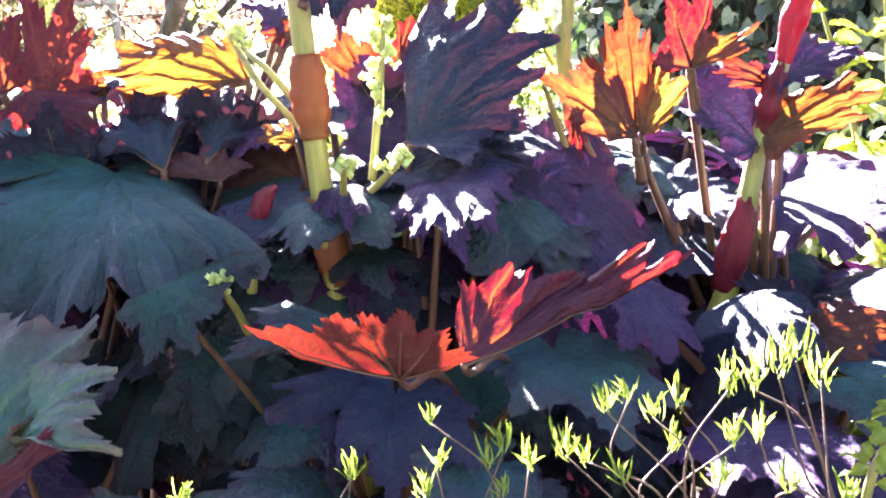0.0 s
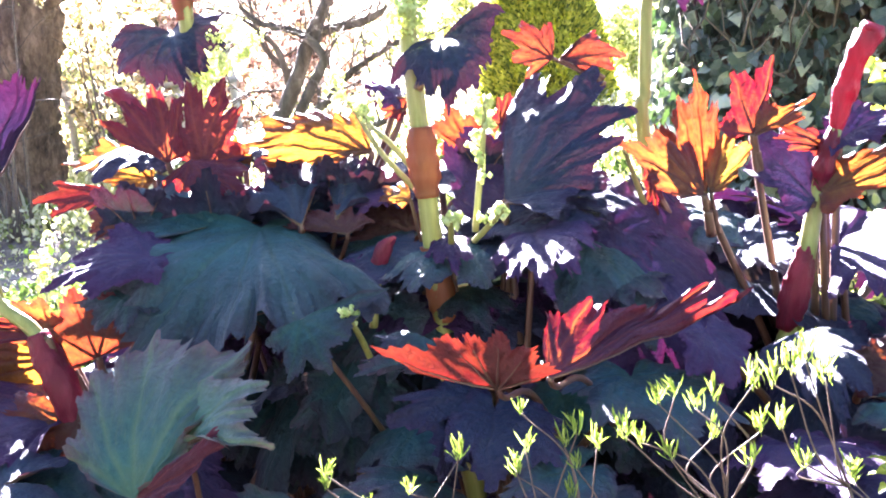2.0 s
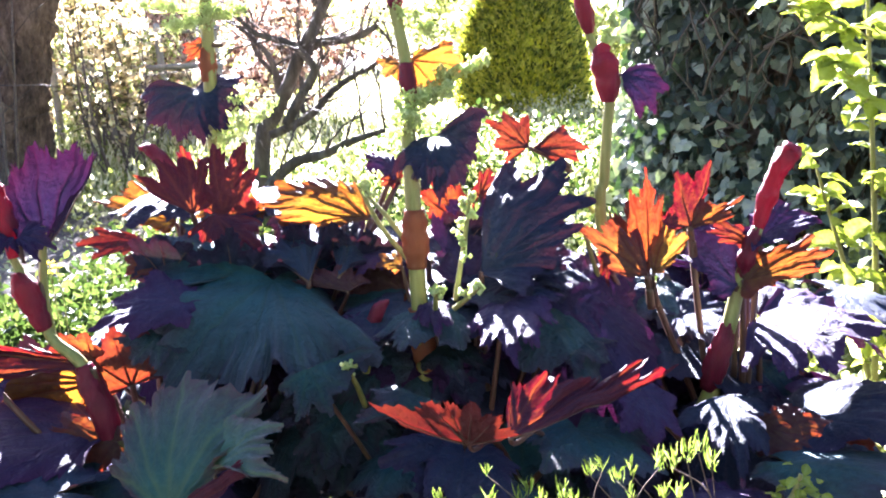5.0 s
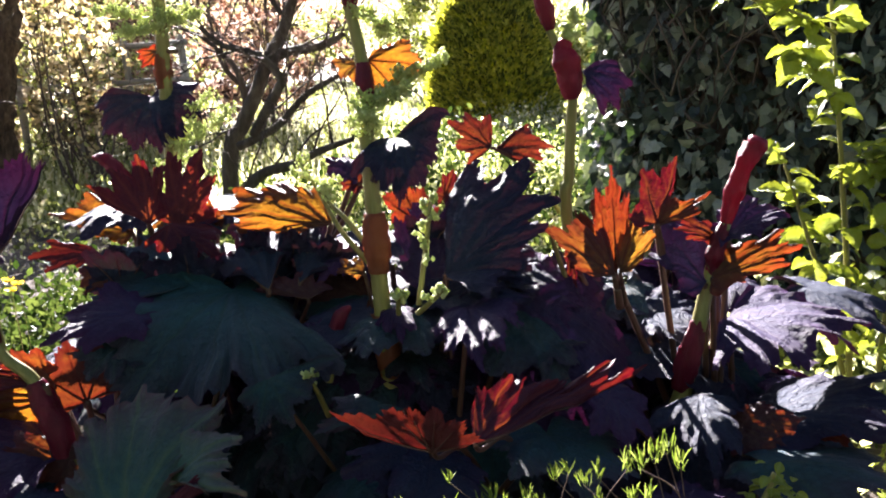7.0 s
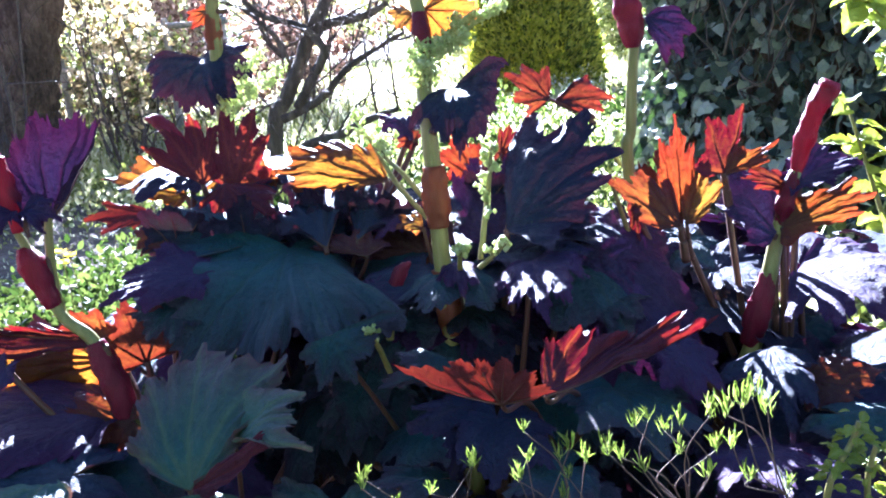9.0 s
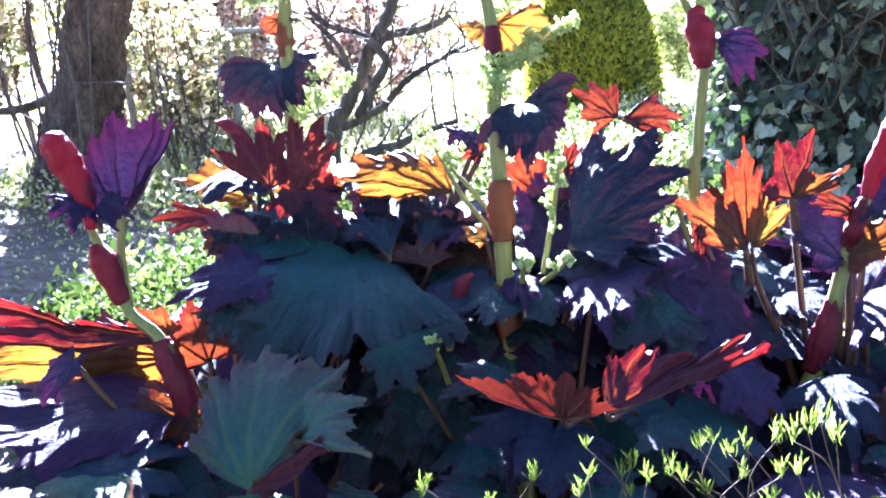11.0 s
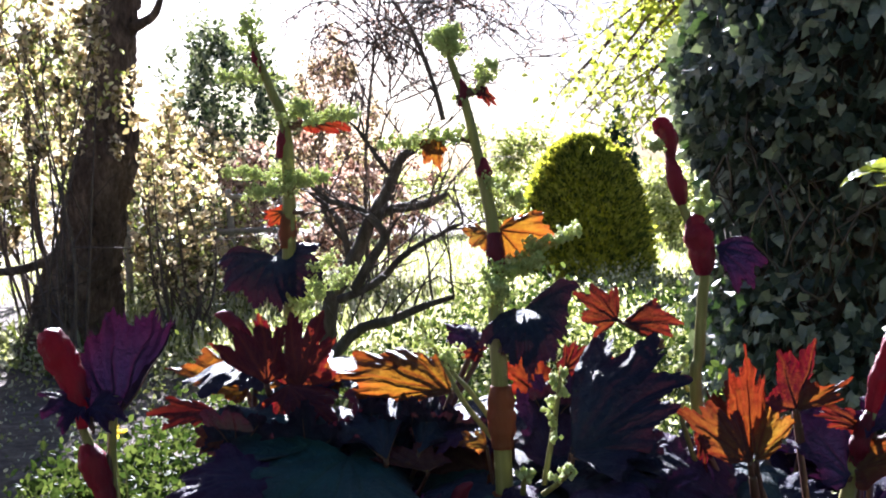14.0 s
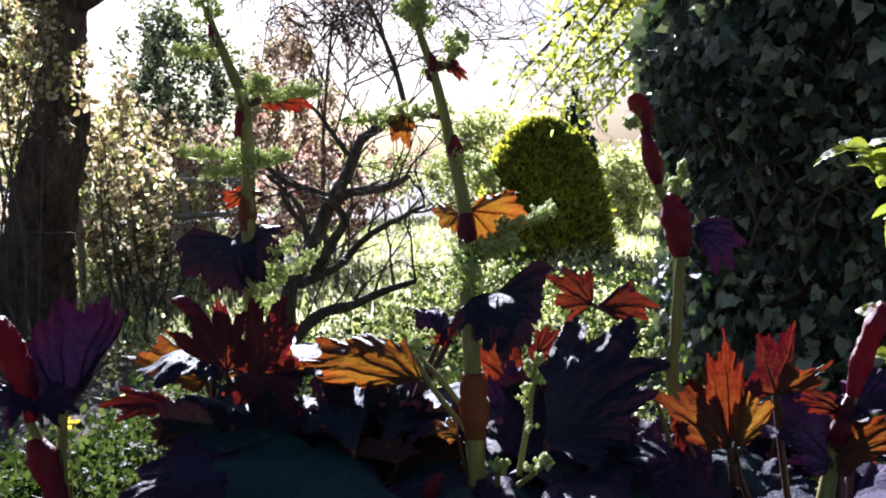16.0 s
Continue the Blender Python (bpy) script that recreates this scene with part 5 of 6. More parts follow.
sheath(west_stalk, [(-0.987, 1.480, 0.987), (-0.994, 1.480, 1.056), (-1.021, 1.480, 1.114), (-1.045, 1.480, 1.156), (-1.064, 1.480, 1.143)], [0.012, 0.022, 0.032, 0.033, 0.012], BUD, 16, "crimson swollen bud")
stalk(west, [(-0.937, 1.500, 0.799), (-0.943, 1.500, 0.883), (-0.937, 1.500, 0.965), (-0.925, 1.500, 1.046)], [0.010, 0.009, 0.007], name="side_stalk")
small = stalk(rear_west, [(-0.815, 1.980, 0.998), (-0.850, 1.980, 1.079)], [0.010, 0.008], name="side_stalk")
sheath(small, [(-0.825, 1.980, 1.040), (-0.863, 1.980, 1.096), (-0.900, 1.980, 1.136), (-0.924, 1.980, 1.142)], [0.012, 0.020, 0.018, 0.006], BUD, 17, "crimson bud")
mid_bud = stalk(centre, [(-0.301, 1.620, 0.694), (-0.293, 1.620, 0.742), (-0.284, 1.620, 0.778)], [0.008, 0.008], name="side_stalk")
sheath(mid_bud, [(-0.292, 1.620, 0.760), (-0.280, 1.620, 0.802), (-0.264, 1.620, 0.837), (-0.247, 1.620, 0.852)], [0.008, 0.014, 0.013, 0.006], BUD, 18, "crimson bud")
leaf(centre, PURPLE, (-0.302, 1.620, 0.784), (-0.344, 1.640, 0.838), (-0.354, 1.620, 0.802), (-0.303, 1.640, 0.844), 94, 0.3, 0.25, 0.5, root=(-0.300, 1.620, 0.718))
# thin flowering shoots in front of the canopy
for k, (pts, tip) in enumerate(((((-0.102, 1.620, 0.854), (-0.084, 1.620, 0.950), (-0.070, 1.620, 1.028)), (-0.063, 1.620, 1.077)), (((-0.102, 1.600, 0.842), (-0.071, 1.580, 0.870)), (-0.040, 1.570, 0.900)),
                                (((-0.141, 1.600, 0.842), (-0.136, 1.580, 0.870)), (-0.132, 1.570, 0.886)), (((-0.205, 1.700, 0.912), (-0.283, 1.760, 0.985), (-0.345, 1.840, 1.059)), (-0.400, 1.900, 1.123)),
                                (((-0.218, 1.720, 0.955), (-0.270, 1.760, 1.009), (-0.313, 1.800, 1.040)), (-0.327, 1.820, 1.074)), (((-0.290, 1.550, 0.647), (-0.292, 1.500, 0.711), (-0.294, 1.470, 0.744)), (-0.296, 1.460, 0.770)),
                                (((0.188, 1.900, 0.825), (0.170, 1.900, 0.888), (0.159, 1.900, 0.926)), (0.153, 1.900, 0.950)), (((0.178, 2.000, 0.958), (0.160, 2.000, 0.996)), (0.166, 2.000, 1.034)))):
    shoot = stalk(centre, list(pts) + [tip], [0.006, 0.005, 0.003], name="flower_shoot")
    panicle(shoot, pts[-1], tip, 160 + k, 5, 0.026 if k != 3 else 0.06, 0.0036, dense=5)
    if k == 0:
        panicle(shoot, (-0.084, 1.620, 0.939), (-0.072, 1.620, 1.039), 180, 6, 0.036, 0.0034, dense=2)

# ---- azalea in front ----
def azalea():
    top = thing("azalea_shrub", (0.40, 0.86, 0.0), "low azalea with bare twigs and yellow-green leaf tufts", "shrub", kind="")
    rng = np.random.default_rng(5)
    foot = np.array((0.40, 0.86, 0.0))
    forks = [np.array(q) for q in ((0.246, 0.990, 0.647), (0.363, 0.970, 0.603), (0.089, 0.990, 0.605), (0.376, 1.000, 0.665), (-0.098, 1.020, 0.585))]
    for fk in forks:
        part("branch", *tube(smooth_line([foot, foot + (fk - foot) * 0.6 + rng.normal(0, 0.03, 3), fk], 6), [0.0034, 0.002], 6), PINK_TWIG, top)
    tips = (((0.091, 0.970, 0.761), 1), ((0.143, 0.950, 0.769), 1.4), ((0.160, 0.970, 0.750), 1.2), ((0.179, 0.980, 0.789), 1), ((0.198, 0.980, 0.795), 0.8), ((0.218, 0.980, 0.781), 1), ((0.239, 0.980, 0.791), 1),
            ((0.277, 0.960, 0.818), 1.5), ((0.293, 0.950, 0.823), 1.5), ((0.313, 0.950, 0.837), 1.6), ((0.330, 0.960, 0.841), 1.6), ((0.347, 0.950, 0.825), 1.4), ((0.285, 0.980, 0.755), 1.2), ((0.306, 0.980, 0.759), 1.2),
            ((-0.048, 1.000, 0.728), 1), ((-0.209, 1.000, 0.705), 1), ((0.029, 1.000, 0.768), 0.5), ((0.029, 1.000, 0.730), 0.9), ((0.112, 0.960, 0.750), 1.1), ((0.077, 0.960, 0.751), 1), ((0.272, 0.970, 0.721), 1),
            ((0.322, 0.950, 0.727), 1.2), ((0.370, 0.950, 0.712), 1.3), ((0.019, 0.980, 0.713), 1), ((0.089, 0.950, 0.727), 0.8), ((0.188, 0.950, 0.738), 1), ((0.236, 1.000, 0.737), 0.8),
            ((-0.219, 1.020, 0.680), 1), ((-0.173, 1.020, 0.644), 0.9), ((-0.116, 1.020, 0.666), 0.6), ((-0.054, 1.020, 0.709), 0.8), ((0.011, 1.020, 0.691), 0.9), ((0.076, 1.000, 0.673), 1.1), ((0.168, 0.980, 0.618), 0.9),
            ((0.199, 0.980, 0.610), 0.8), ((0.229, 0.980, 0.614), 1.1), ((0.091, 0.980, 0.631), 0.9), ((0.031, 0.980, 0.618), 0.8), ((0.327, 0.980, 0.639), 1), ((0.357, 0.980, 0.631), 1.2), ((0.253, 0.980, 0.643), 0.8),
            ((0.004, 0.980, 0.588), 1), ((0.151, 0.980, 0.580), 0.9), ((-0.024, 1.000, 0.622), 0.8))
    for q, s in tips:
        q = np.array(q)
        fk = min(forks, key=lambda o: np.linalg.norm(o - q))
        bend = fk + (q - fk) * 0.55 + rng.normal(0, 0.02, 3) - (0, 0, 0.02)
        twig = part("twig", *tube(smooth_line([fk, bend, q - (0, 0, 0.012 * s)], 6), [0.0014, 0.0008], 5), PINK_TWIG, top)
        n = int(8 + 4 * s)
        base = np.repeat([q - np.array((0, 0, 0.012 * s))], n, 0) + rng.normal(0, 0.0025, (n, 3)) * s
        way = rng.normal(0, 0.36, (n, 3)) * (1, 1, 0.4) + (0, 0, 1)
        v, f = scatter(base, way, rng.uniform(0.017, 0.030, n) * (0.7 + 0.3 * s), "oval", rng, 0.125)
        part("leaf_tuft", v, f, AZALEA, twig, smooth=False)
    return top


azalea()


# ---- bright green shrub at the right ----
def toothed_leaf(parent, base, way, side, size, mat, seed):
    """A pointed oval leaf with a toothed edge, folded along its midrib."""
    rng = np.random.default_rng(seed)
    y = np.array(way, float) / np.linalg.norm(way)
    x = np.cross(y, side)
    x /= np.linalg.norm(x)
    z = np.cross(x, y)
    n = 14
    verts, faces, vein = [], [], []
    for i in range(n + 1):
        t = i / n
        w = 0.40 * math.sin(math.pi * min(1, t * 0.97 + 0.02)) ** 0.75 * (1 - 0.35 * t) * (1 + (0.06 if i % 2 else -0.05))
        for j, u in enumerate((-1, -0.55, 0, 0.55, 1)):
            p = np.array(base) + size * (u * w * x + t * y + (abs(u) * w * 0.35 - 0.30 * t * t + 0.02 * rng.normal()) * z)
            verts.append(p)
            vein.append(1.0 if j == 2 else (0.3 if i % 2 else 0))
        if i:
            o = (i - 1) * 5
            faces += [(o + j, o + j + 1, o + j + 6, o + j + 5) for j in range(4)]
    return part("leaf", verts, faces, mat, parent, vein=vein)


def green_shrub():
    top = thing("evergreen_shrub", (1.05, 2.75, 0.0), "upright shrub with lime-green toothed leaves", "shrub")
    rng = np.random.default_rng(8)
    lines = [[(1.02, 2.75, 0.0), (0.999, 2.700, 0.478), (0.972, 2.700, 0.918), (0.937, 2.700, 1.363), (0.927, 2.700, 1.576)],
             [(1.05, 2.75, 0.0), (1.080, 2.650, 0.387), (1.087, 2.600, 0.768), (1.107, 2.600, 1.082)],
             [(1.05, 2.75, 0.0), (0.953, 2.720, 0.473), (0.859, 2.600, 0.744), (0.779, 2.550, 0.980)],
             [(1.15, 2.9, 0.0), (1.216, 2.900, 0.412), (1.264, 2.900, 0.960), (1.265, 2.900, 1.374)],
             [(0.968, 2.700, 1.112), (0.873, 2.620, 1.216), (0.809, 2.600, 1.267)], [(0.950, 2.700, 1.301), (0.808, 2.600, 1.372), (0.704, 2.600, 1.409)],
             [(0.973, 2.700, 0.868), (1.028, 2.620, 0.943), (1.110, 2.600, 0.989)], [(0.526, 1.750, 0.219), (0.582, 1.700, 0.347), (0.616, 1.700, 0.405)], [(0.484, 1.420, 0.322), (0.542, 1.420, 0.443), (0.616, 1.420, 0.538)],
             [(0.462, 1.200, 0.528), (0.474, 1.200, 0.590), (0.506, 1.220, 0.637), (0.517, 1.220, 0.672)], [(0.539, 1.250, 0.496), (0.538, 1.250, 0.562), (0.550, 1.250, 0.621)]]
    k, sprigs = 0, lines[-3:]
    for line in lines:
        pts = smooth_line(line, 8)
        stem = part("stem", *tube(pts, [0.012 if line[0][2] == 0 else 0.006, 0.004], 7), STEM, top)
        for i in range(3, len(pts)):
            p = pts[i]
            if p[2] < 0.35 and line not in sprigs:
                continue
            for s in range(2):
                a = k * 2.4 + rng.uniform(-0.4, 0.4)
                way = np.array((math.cos(a), math.sin(a), rng.uniform(-0.6, 0.7)))
                toothed_leaf(stem, p + way * 0.01 + (0, 0, rng.uniform(-0.03, 0.03)), way, (rng.normal(0, 0.5), rng.normal(0, 0.5) - 0.3, 1), rng.uniform(0.055, 0.10) * (0.28 if line in sprigs else 1.0), LIME, k)
                k += 1
    return top


green_shrub()


# ---- ivy-clad trunk at the right ----
def ivy_tree():
    x, y = 1.32, 4.95
    top = thing("ivy_clad_tree", (x, y, 0.0), "thick tree trunk covered in dark glossy ivy", "tree")
    rng = np.random.default_rng(11)
    line = [(x + 0.12, y, -0.1), (x + 0.05, y, 1.0), (x, y, 2.0), (x - 0.02, y, 3.2), (x, y, 5.0)]
    part("trunk", *tube(smooth_line(line, 6), [0.90, 0.84, 0.80, 0.78, 0.7], 28, 0.06, 2), BARK, top)
    n = 26000
    a = rng.uniform(math.pi * 0.8, math.pi * 2.2, n)
    h = rng.uniform(0.0, 4.6, n)
    lump = np.array([noise.noise((math.cos(t) * 1.6, math.sin(t) * 1.6, z * 1.3)) for t, z in zip(a, h)])
    r = 0.95 + 0.18 * lump + rng.uniform(-0.08, 0.10, n) + 0.06 * (1.2 - h).clip(0)
    cx = np.interp(h, [0, 1, 2, 3.2, 5], [x + 0.12, x + 0.05, x, x - 0.02, x])
    p = np.stack([cx + r * np.cos(a), y + r * np.sin(a), h], 1)
    out = np.stack([np.cos(a), np.sin(a), np.zeros(n)], 1)
    way = out * rng.uniform(0.1, 0.7, (n, 1)) + rng.normal(0, 0.45, (n, 3)) + (0, 0, -0.75)
    keep = (lump > -0.12) | (rng.uniform(size=n) < 0.75)
    v, f = scatter(p[keep], way[keep], rng.uniform(0.035, 0.10, n)[keep], "ivy", rng)
    tagged(part("ivy_foliage", v, f, IVY, top, smooth=False), kind="stuff")
    pieces = []
    for i in range(340):
        t, z = rng.uniform(math.pi * 0.9, math.pi * 2.1), rng.uniform(0.2, 3.6)
        pts = []
        for m in range(7):
            rr = 0.98 + 0.06 * math.sin(m + i)
            pts.append((np.interp(z, [0, 1, 2, 5], [x + 0.12, x + 0.05, x, x]) + rr * math.cos(t), y + rr * math.sin(t), z))
            t, z = t + rng.normal(0, 0.07), z + rng.uniform(0.02, 0.14)
        pieces.append(tube(pts, [0.0065, 0.003], 4))
    tagged(part("ivy_stem_web", *merge(pieces), IVY_STEM, top), kind="stuff")
    return top


ivy_tree()


# ---- leaning tree at the left ----
def old_tree():
    top = thing("garden_tree", (-5.152, 8.000, -0.012), "leaning tree with dark rough bark", "tree")
    foot = top.location
    line = [(foot.x - 0.05, 8.0, -0.1), (-5.098, 8.000, 0.398), (-4.817, 8.000, 1.306), (-4.614, 8.000, 2.195), (-4.473, 8.000, 3.166), (-4.252, 8.000, 4.349), (-4.026, 8.000, 5.964)]
    v, f = tube(smooth_line(line, 26), [0.46, 0.32, 0.26, 0.20, 0.15, 0.12, 0.10], 72, 0.05, 4)
    v = [tuple(np.array(q) + (0.06 * noise.noise((q[0] * 5, q[1] * 5, q[2] * 1.2)) + 0.05 * noise.noise((q[0] * 12, q[1] * 12, q[2] * 3)) + 0.05 * abs(noise.noise((q[0] * 26, q[1] * 26, q[2] * 6)))) * np.array((1, 1, 0))) for q in v]
    part("trunk", v, f, BARK, top)
    for i, (pts, r) in enumerate(((((-4.913, 8.000, 1.107), (-5.191, 7.800, 0.876), (-5.503, 7.600, 0.800), (-5.945, 7.600, 0.857)), 0.06), (((-4.655, 8.000, 1.700), (-4.363, 7.900, 1.835), (-4.308, 7.900, 2.027)), 0.07),
                                  (((-5.169, 8.000, 0.604), (-5.302, 7.900, 1.021), (-5.286, 7.800, 1.525), (-5.119, 7.800, 1.962)), 0.035), (((-4.367, 8.000, 2.867), (-4.068, 7.900, 2.977), (-3.971, 7.900, 3.303)), 0.05))):
        part("limb", *tube(smooth_line(pts, 6), [r, r * 0.4], 9, 0.06, i), BARK, top)
    part("knot", *tube(smooth_line([(-4.594, 8.0, 1.722), (-4.494, 7.93, 1.762), (-4.444, 7.9, 1.782)], 4), [0.12, 0.10, 0.05], 12, 0.12, 9), BARK, top)
    return top


old_tree()


# ---- gnarled small tree in the middle ----
def twigs(rng, start, way, length, radius, depth, pieces):
    way = np.array(way, float)
    way /= np.linalg.norm(way) + 1e-9
    pts = [np.array(start, float)]
    for _ in range(4):
        way = way + rng.normal(0, 0.16, 3)
        way /= np.linalg.norm(way)
        pts.append(pts[-1] + way * length / 4)
    pieces.append(tube(pts, [radius, radius * 0.5], 5 if depth > 1 else 4))
    if depth > 0:
        for _ in range(3):
            k = rng.integers(1, 5)
            d = way + rng.normal(0, 0.65, 3) + (0, 0, 0.15)
            twigs(rng, pts[k], d, length * rng.uniform(0.5, 0.8), radius * 0.5, depth - 1, pieces)


def gnarled_tree():
    top = thing("gnarled_tree", (-1.906, 5.6, 0.0), "small gnarled tree with dark twisted bare branches", "tree")
    rng = np.random.default_rng(21)
    limbs = ((((-1.906, 5.600, -0.050), (-1.856, 5.600, 0.693), (-1.760, 5.600, 0.874), (-1.663, 5.600, 1.049), (-1.572, 5.600, 1.233), (-1.452, 5.600, 1.420), (-1.382, 5.600, 1.577), (-1.276, 5.600, 1.645), (-1.172, 5.600, 1.679)), 0.052),
             (((-1.109, 5.600, 1.800), (-1.152, 5.600, 1.988), (-1.213, 5.600, 2.165), (-1.281, 5.600, 2.339), (-1.409, 5.600, 2.544), (-1.531, 5.600, 2.749)), 0.016),
             (((-1.566, 5.600, 1.223), (-1.458, 5.600, 1.286), (-1.250, 5.600, 1.312), (-1.146, 5.600, 1.348), (-1.097, 5.600, 1.376)), 0.036),
             (((-1.662, 5.500, 0.821), (-1.578, 5.500, 0.960), (-1.481, 5.500, 1.098), (-1.472, 5.500, 1.157), (-1.556, 5.500, 1.260), (-1.644, 5.500, 1.309), (-1.809, 5.500, 1.362), (-1.916, 5.500, 1.467)), 0.032),
             (((-1.740, 5.700, 0.888), (-1.756, 5.700, 1.017), (-1.777, 5.700, 1.156), (-1.843, 5.700, 1.276), (-2.010, 5.700, 1.428)), 0.026),
             (((-1.763, 5.500, 0.762), (-1.520, 5.500, 0.868), (-1.341, 5.500, 1.031), (-1.133, 5.500, 1.140), (-0.997, 5.500, 1.201)), 0.026),
             (((-1.795, 5.000, 0.343), (-1.581, 5.200, 0.611), (-1.363, 5.200, 0.682), (-1.181, 5.200, 0.756), (-1.003, 5.200, 0.807)), 0.036),
             (((-1.454, 5.600, 1.507), (-1.565, 5.600, 1.672), (-1.627, 5.600, 1.762), (-1.727, 5.600, 1.861)), 0.016),
             (((-1.705, 5.800, 1.036), (-1.839, 5.800, 1.138), (-1.931, 5.800, 1.289), (-1.969, 5.800, 1.607)), 0.020))
    for i, (pts, r) in enumerate(limbs):
        line = smooth_line(pts, 6)
        limb = part("limb", *tube(line, [r, 0.75 * r, 0.4 * r], 11, 0.10, i), BRANCH, top)
        pieces = []
        for k in range(4, len(line), 4):
            twigs(rng, line[k], np.array(line[k]) - line[k - 2] + rng.normal(0, 0.05, 3) + (0, 0, 0.05), rng.uniform(0.25, 0.5), 0.008, 2, pieces)
        tagged(part("twig_spray", *merge(pieces), TWIG, limb), kind="stuff")
    return top


gnarled_tree()


# ---- clipped golden conifer ----
def topiary():
    cx, cy, h, r = -0.93, 14.0, 1.98, 0.82
    top = thing("clipped_conifer", (cx, cy, 0.0), "dome-shaped clipped golden conifer", "shrub")
    rng = np.random.default_rng(31)

    def girth(z):
        k = np.clip(z / h, 0, 1)
        return r * np.sqrt(np.clip(1 - np.clip((k - 0.18) / 0.82, 0, 1) ** 2.1, 0, 1)) * (1.0 - 0.03 * k)
    zs = np.linspace(0, h * 0.985, 22)
    v, f = tube([(cx, cy, z) for z in zs], [float(girth(z)) * 0.93 + 0.01 for z in zs], 32, 0.03, 6)
    part("core", v, f, CONIFER, top)
    n = 16000
    z = h * (1 - rng.uniform(0, 1, n) ** 1.0 * 0.98)
    a = rng.uniform(0, 2 * math.pi, n)
    g = girth(z) * (1 + 0.05 * rng.normal(size=n)) + 0.02
    p = np.stack([cx + g * np.cos(a), cy + g * np.sin(a), z], 1)
    w = np.stack([np.cos(a), np.sin(a), np.full(n, 0.9)], 1) + rng.normal(0, 0.4, (n, 3))
    v, f = scatter(p, w, rng.uniform(0.05, 0.11, n), "scale", rng, 1.3)
    tagged(part("foliage", v, f, CONIFER, top, smooth=False), kind="stuff")


topiary()

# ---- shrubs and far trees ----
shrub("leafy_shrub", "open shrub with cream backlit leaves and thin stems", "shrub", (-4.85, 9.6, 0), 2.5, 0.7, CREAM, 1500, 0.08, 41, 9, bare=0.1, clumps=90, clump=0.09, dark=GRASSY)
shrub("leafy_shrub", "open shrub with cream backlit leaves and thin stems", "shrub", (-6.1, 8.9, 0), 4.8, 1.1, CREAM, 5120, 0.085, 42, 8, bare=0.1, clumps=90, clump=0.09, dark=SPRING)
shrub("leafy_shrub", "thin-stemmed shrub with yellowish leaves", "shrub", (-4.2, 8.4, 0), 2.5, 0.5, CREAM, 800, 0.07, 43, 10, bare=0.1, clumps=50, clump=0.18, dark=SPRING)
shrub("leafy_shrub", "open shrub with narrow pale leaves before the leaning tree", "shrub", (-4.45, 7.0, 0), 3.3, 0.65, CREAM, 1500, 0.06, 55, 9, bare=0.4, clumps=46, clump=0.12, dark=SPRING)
shrub("rosy_shrub", "large shrub with rosy spring leaves", "shrub", (-4.5, 11.7, 0), 2.1, 1.4, ROSY, 4000, 0.075, 44, 9, bare=0.05, clumps=110, clump=0.10)
shrub("rosy_shrub", "large shrub with rosy spring leaves", "shrub", (-3.9, 13.6, 0), 2.2, 1.0, ROSY, 2600, 0.07, 45, 9, bare=0.1, clumps=80, clump=0.10)
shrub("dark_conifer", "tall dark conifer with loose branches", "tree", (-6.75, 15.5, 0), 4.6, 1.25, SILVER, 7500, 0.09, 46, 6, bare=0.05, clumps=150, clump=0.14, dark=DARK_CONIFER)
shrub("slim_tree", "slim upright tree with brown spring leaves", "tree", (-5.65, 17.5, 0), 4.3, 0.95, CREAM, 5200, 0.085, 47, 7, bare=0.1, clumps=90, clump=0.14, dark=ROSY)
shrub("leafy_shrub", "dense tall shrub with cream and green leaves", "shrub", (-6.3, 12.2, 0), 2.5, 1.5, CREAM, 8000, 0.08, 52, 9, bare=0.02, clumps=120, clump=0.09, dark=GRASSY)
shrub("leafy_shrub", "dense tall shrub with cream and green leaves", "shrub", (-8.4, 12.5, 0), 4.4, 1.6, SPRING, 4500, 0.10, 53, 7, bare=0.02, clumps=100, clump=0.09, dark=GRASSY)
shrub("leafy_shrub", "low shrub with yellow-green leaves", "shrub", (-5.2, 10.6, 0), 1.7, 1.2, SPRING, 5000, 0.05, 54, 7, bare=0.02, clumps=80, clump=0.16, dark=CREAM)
shrub("slim_conifer", "slim grey-green conifer far off", "tree", (-0.75, 22.0, 0), 3.1, 0.42, DARK_CONIFER, 1500, 0.10, 48, 3, bare=0.05, clumps=40, clump=0.2)
shrub("round_shrub", "light green round shrub far off", "shrub", (-2.6, 19.0, 0), 2.4, 1.0, SPRING, 5000, 0.09, 49, 4, bare=0.02, clumps=60, clump=0.3)
shrub("round_shrub", "light green round shrub far off", "shrub", (0.4, 20.0, 0), 1.6, 0.9, SPRING, 3500, 0.09, 50, 4, bare=0.02, clumps=50, clump=0.3)

